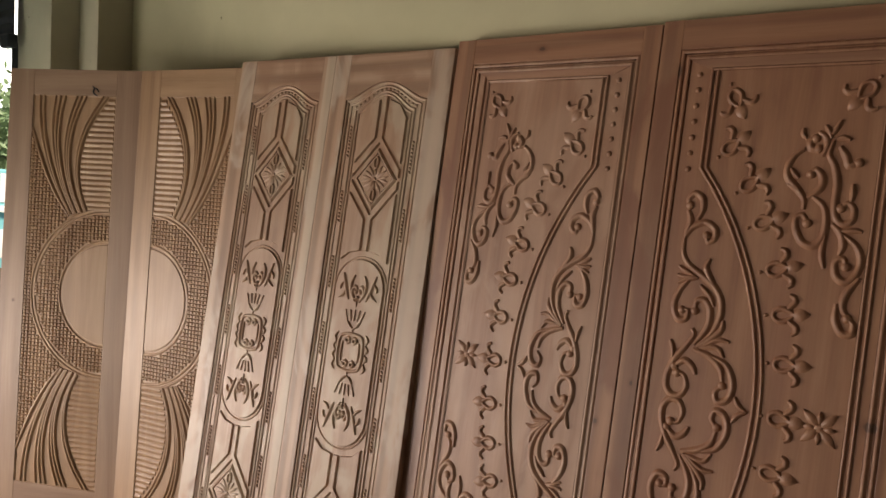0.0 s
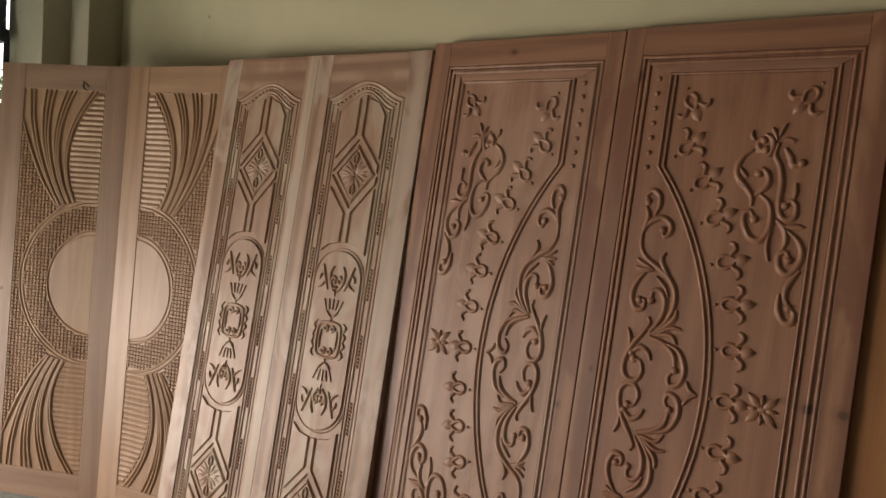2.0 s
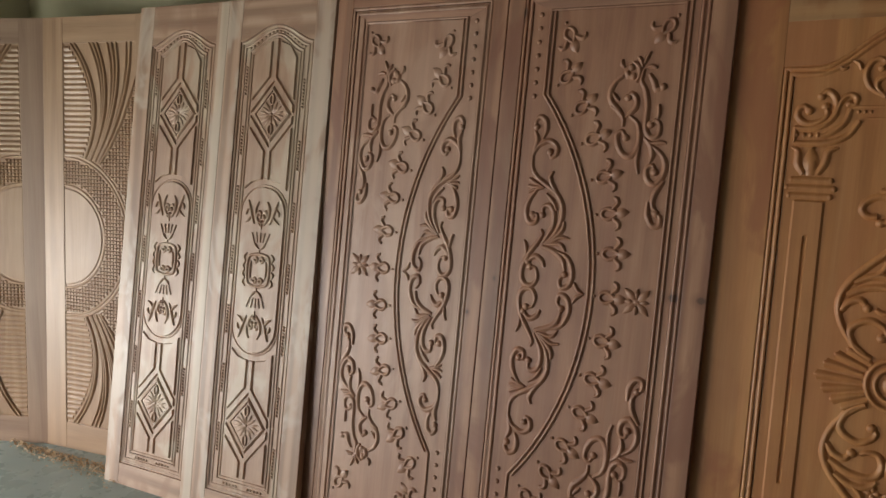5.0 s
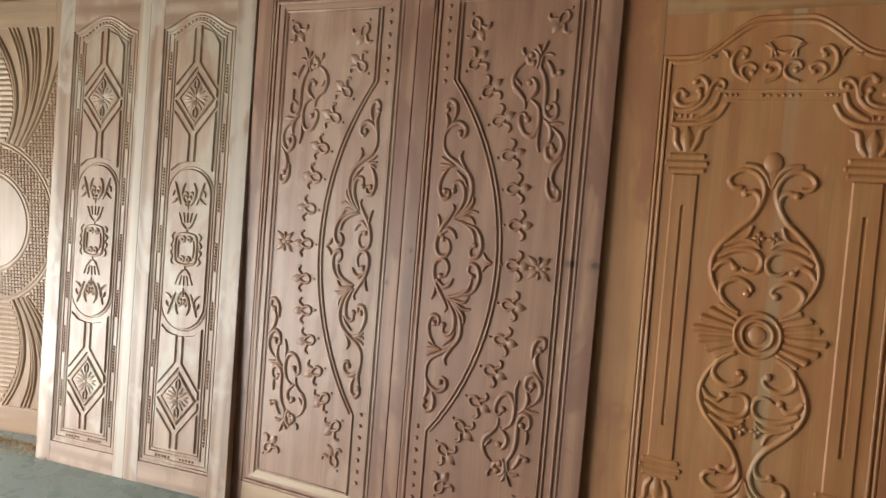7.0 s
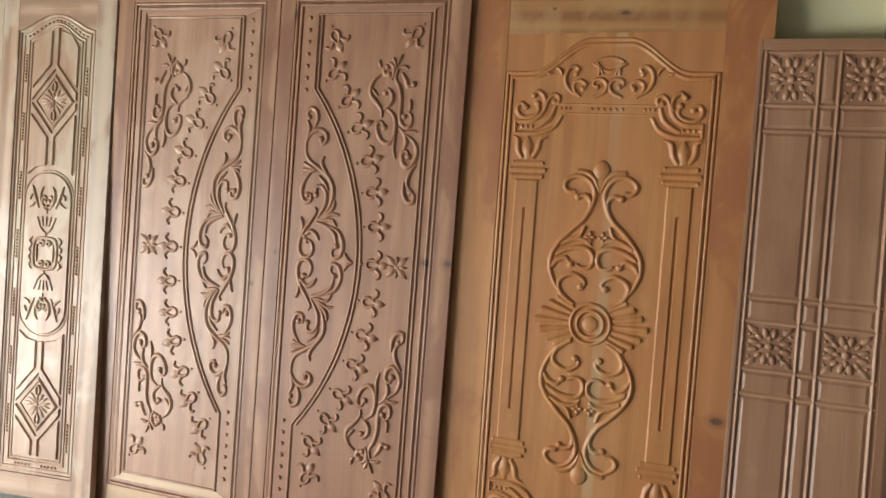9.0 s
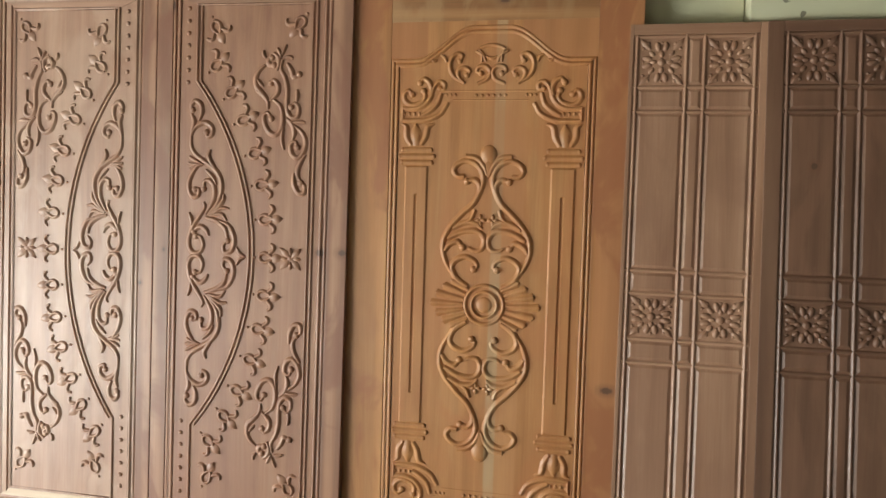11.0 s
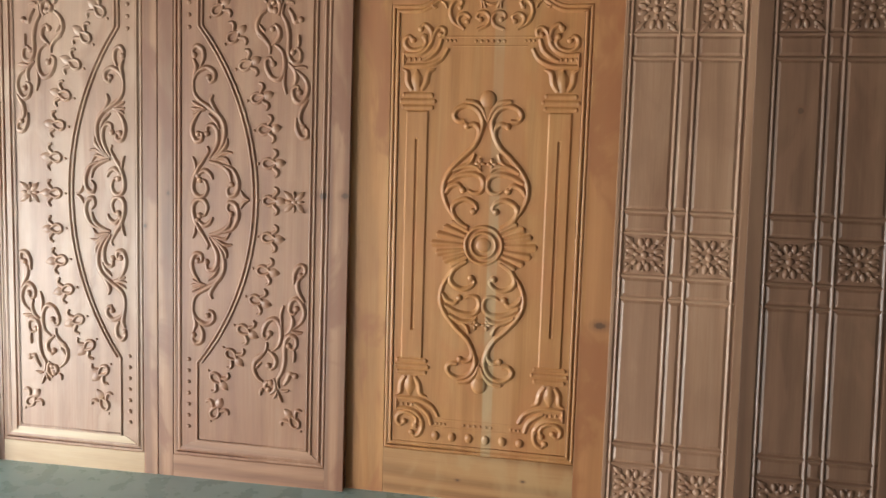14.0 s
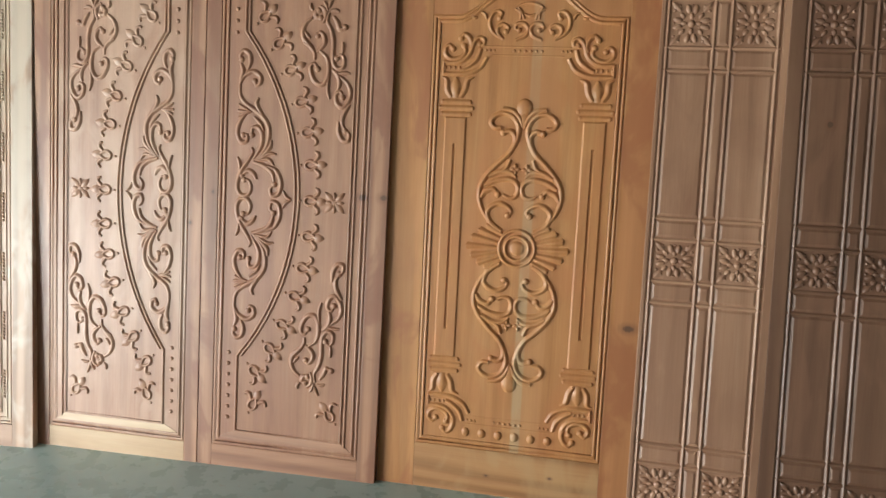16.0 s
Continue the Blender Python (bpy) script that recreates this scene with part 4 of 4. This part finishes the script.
        strokes(leaf, "fan_curl", fan_curl, vert, f, 0.016, 0.011, base, (0.8, 0.8))
        strokes(leaf, "crest_scroll", crest, vert, f, 0.016, 0.011, base, (0.8, 0.5))
        for s in (1, -1):
            def h(x, z):
                return C - q * x, MID + s * z
            strokes(leaf, "vase_scroll", vase, vert, h, 0.021, 0.013, base, (0.9, 0.6))
            bm = bmesh.new()
            for k in range(4):
                t = k * math.pi / 2
                petal(bm, *h(-0.021, 0.288), 0.022, 0.017, t, base, 0.010)
            part("star", bm, vert, leaf)
        for k in range(7):
            bm = bmesh.new()
            t = (k - 3) * 0.24
            reach = 0.186 - 0.016 * abs(k - 3)
            ridge(bm, [(C + q * 0.074 * math.cos(t), MID + 0.074 * math.sin(t)), (C + q * reach * math.cos(t * 0.85), MID + reach * math.sin(t * 0.85))], 0.027, 0.012, base, (0.4, 1.0), curved=False)
            dome(bm, C + q * (reach + 0.001) * math.cos(t * 0.85), MID + (reach + 0.001) * math.sin(t * 0.85), 0.0065, 0.0065, base, 0.006, 0, 2, 8)
            part("shell_rib", bm, vert, leaf)
    for s in (1, -1):
        bm = bmesh.new()
        z = MID + s * 0.510
        dome(bm, C, z, 0.029, 0.034, base, 0.013, 0, 4, 16)
        petal(bm, C, z - s * 0.006, 0.072, 0.050, -s * math.pi / 2, base, 0.009)
        part("finial", bm, vert, leaf)
        for k in range(6):
            part("bead", dome(bmesh.new(), C - 0.050 + 0.020 * k, AX + s * 0.688, 0.0062, 0.006, base, 0.007, 0, 2, 8), vert, leaf)
        part("string_course", ridge(bmesh.new(), [(C - 0.16, AX + s * 0.703), (C + 0.16, AX + s * 0.703)], 0.006, 0.002, base, (1, 1), curved=False), vert, leaf)
        part("string_course", ridge(bmesh.new(), [(C - 0.13, AX + s * 0.672), (C + 0.13, AX + s * 0.672)], 0.006, 0.002, base, (1, 1), curved=False), vert, leaf)
    for r, wd in ((0.066, 0.015), (0.044, 0.014)):
        ring = [(C + r * math.cos(a * math.pi / 20), MID + r * math.sin(a * math.pi / 20)) for a in range(40)]
        moulding(leaf, "medallion_ring", ring + [ring[0]], vert, wd, 0.012, base)
    part("medallion_boss", dome(bmesh.new(), C, MID, 0.027, 0.027, base, 0.008, 0, 4, 18), vert, leaf)
    # cup above the crest, row of lozenges at the foot
    bm = bmesh.new()
    ridge(bm, [(C - 0.047, 1.812), (C - 0.030, 1.822), (C, 1.828), (C + 0.030, 1.822), (C + 0.047, 1.812)], 0.014, 0.010, base, (0.7, 0.7))
    for q in (1, -1):
        ridge(bm, [(C + q * 0.044, 1.812), (C + q * 0.030, 1.795), (C + q * 0.020, 1.772)], 0.014, 0.010, base, (0.8, 0.5))
    ridge(bm, [(C - 0.020, 1.790), (C, 1.783), (C + 0.020, 1.790)], 0.012, 0.009, base, (0.7, 0.7))
    part("crest_cup", bm, vert, leaf)
    for k in range(6):
        part("foot_bead", dome(bmesh.new(), C - 0.155 + 0.062 * k, 0.236, 0.015, 0.018, base, 0.012, 0, 4, 14), vert, leaf)
    return leaf


dy = math.radians(-1.528)
vase_door(placed(0.757 * math.cos(dy), 3.147 + 0.757 * math.sin(dy), -1.528, 6.67), 10.0)


# ---- pair of narrow doors with a grid of fields and flower squares ----
def grid_leaf(m, seed, label, tone, W=0.4435, lead=0.0, knots=()):
    """One narrow leaf; lead widens its hanging stile."""
    H, base = 1.910, 0.0045
    leaf = thing("grid_door", label, "carved door", "carved doors along the wall", "thing", m)
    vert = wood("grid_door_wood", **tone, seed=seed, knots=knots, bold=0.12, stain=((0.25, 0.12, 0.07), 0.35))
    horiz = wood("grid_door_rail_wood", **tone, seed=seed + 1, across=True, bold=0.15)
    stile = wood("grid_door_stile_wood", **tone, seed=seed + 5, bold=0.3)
    frame_parts(leaf, W, H, 0.040 + lead, W - lead - 0.418, H - 1.877, 0.125, stile, horiz, vert, field=base)
    for x in (0.0515, 0.2015, 0.2565, 0.4045):
        part("bead_strip", ridge(bmesh.new(), [(lead + x, 0.126), (lead + x, 1.875)], 0.0125, 0.0085, base, (1, 1), curved=False), vert, leaf)
    for z in (1.870, 1.709, 1.632, 1.133, 1.061, 0.920, 0.847, 0.367, 0.300, 0.161):
        part("cross_bead", ridge(bmesh.new(), [(lead + 0.042, z), (lead + 0.414, z)], 0.0115, 0.0065, base, (1, 1), curved=False), horiz, leaf)
    cols = tuple((lead + a, lead + b) for a, b in ((0.0605, 0.1925), (0.2105, 0.2475), (0.2655, 0.3955)))
    rows = ((1.6405, 1.7005), (1.1415, 1.6235), (1.0695, 1.1245), (0.8555, 0.9115), (0.3755, 0.8385), (0.3085, 0.3585))
    for a, b in cols:
        for c, d in rows + (((1.718, 1.861), (0.929, 1.052), (0.170, 0.2915)) if b - a < 0.05 else ()):
            part("raised_field", plate(bmesh.new(), [(a, c), (b, c), (b, d), (a, d)], base, 0.0006, 0.008), vert, leaf)
    for a, b in (cols[0], cols[2]):
        for c, d in ((1.718, 1.860), (0.930, 1.052), (0.170, 0.291)):
            x, z, hx, hz = (a + b) / 2, (c + d) / 2, (b - a) / 2, (d - c) / 2
            bm = bmesh.new()
            dome(bm, x, z, 0.0125, 0.0125, base, 0.010, 0, 3, 12)
            for k in range(4):
                t = k * math.pi / 2
                dome(bm, x + 0.025 * math.cos(t), z + 0.025 * math.sin(t), 0.0105, 0.0078, base, 0.008, t, 3, 10)
            for sx in (1, -1):
                for sz in (1, -1):
                    t = math.atan2(sz * hz, sx * hx)
                    reach = math.hypot(hx, hz)
                    petal(bm, x + sx * 0.036 * hx / 0.066, z + sz * 0.036 * hz / 0.062, reach - 0.052, 0.021, t, base, 0.009)
                    dome(bm, x + sx * 0.030, z + sz * 0.027, 0.012, 0.0075, base, 0.008, t, 3, 8)
                    dome(bm, x + sx * (hx - 0.026), z + sz * (hz - 0.012), 0.006, 0.005, base, 0.006, t, 2, 8)
                    dome(bm, x + sx * (hx - 0.010), z + sz * (hz - 0.028), 0.005, 0.006, base, 0.006, t, 2, 8)
                    dome(bm, x + sx * 0.0120, z + sz * (hz - 0.022), 0.0165, 0.0092, base, 0.009, math.pi / 2 * sz - sx * sz * 0.22, 3, 10)
                    dome(bm, x + sx * (hx - 0.022), z + sz * 0.0115, 0.0165, 0.0090, base, 0.009, (0 if sx > 0 else math.pi) + sx * sz * 0.22, 3, 10)
                dome(bm, x + sx * (hx - 0.009), z, 0.004, 0.005, base, 0.005, 0, 2, 8)
                dome(bm, x, z + sx * (hz - 0.009), 0.005, 0.004, base, 0.005, 0, 2, 8)
            part("flower_square", bm, vert, leaf)
    return leaf


ey = math.radians(-1.78)


def e_at(u):
    return u * math.cos(ey), 2.929 + u * math.sin(ey)


# Right leaf: the grid wood darkened, its shade put into the colour
E_WOOD_SHADED = dict(dark=(0.128, 0.058, 0.032), mid=(0.172, 0.083, 0.047), light=(0.215, 0.112, 0.065))
grid_leaf(placed(*e_at(1.697), -1.78, 12.15), 12.0, "brown hardwood door leaf with beaded grid of fields and flower squares", E_WOOD, 0.4155, -0.028)
grid_leaf(placed(*e_at(2.1145), -0.6, 11.9), 13.5, "brown door leaf darkened for shade, beaded grid, flower squares, one knot", E_WOOD_SHADED, 0.4575, 0.007, ((0.141, 1.466, 0.014, 1.0),))

# ---- sawdust and shavings at the foot of the sunburst doors ----
rnd = random.Random(5)
bm = bmesh.new()
for _ in range(1400):
    a = rnd.random()
    x, y = -2.45 + a * 0.8 + rnd.gauss(0, 0.05), 2.98 + a * 0.10 - abs(rnd.gauss(0, 0.05)) * (0.4 + a)
    r, g = rnd.uniform(0.002, 0.009), rnd.uniform(0, 6.28)
    z = rnd.uniform(0.002, 0.012)
    bm.faces.new([bm.verts.new((x + r * math.cos(g + t), y + r * math.sin(g + t) * rnd.uniform(0.4, 1), z + rnd.uniform(-0.002, 0.006))) for t in (0, 1.5, 3.1, 4.7)])
tagged(part("sawdust", bm, DUST, None, flat=True), "pale sawdust and shavings on the floor", "sawdust", kind="stuff")
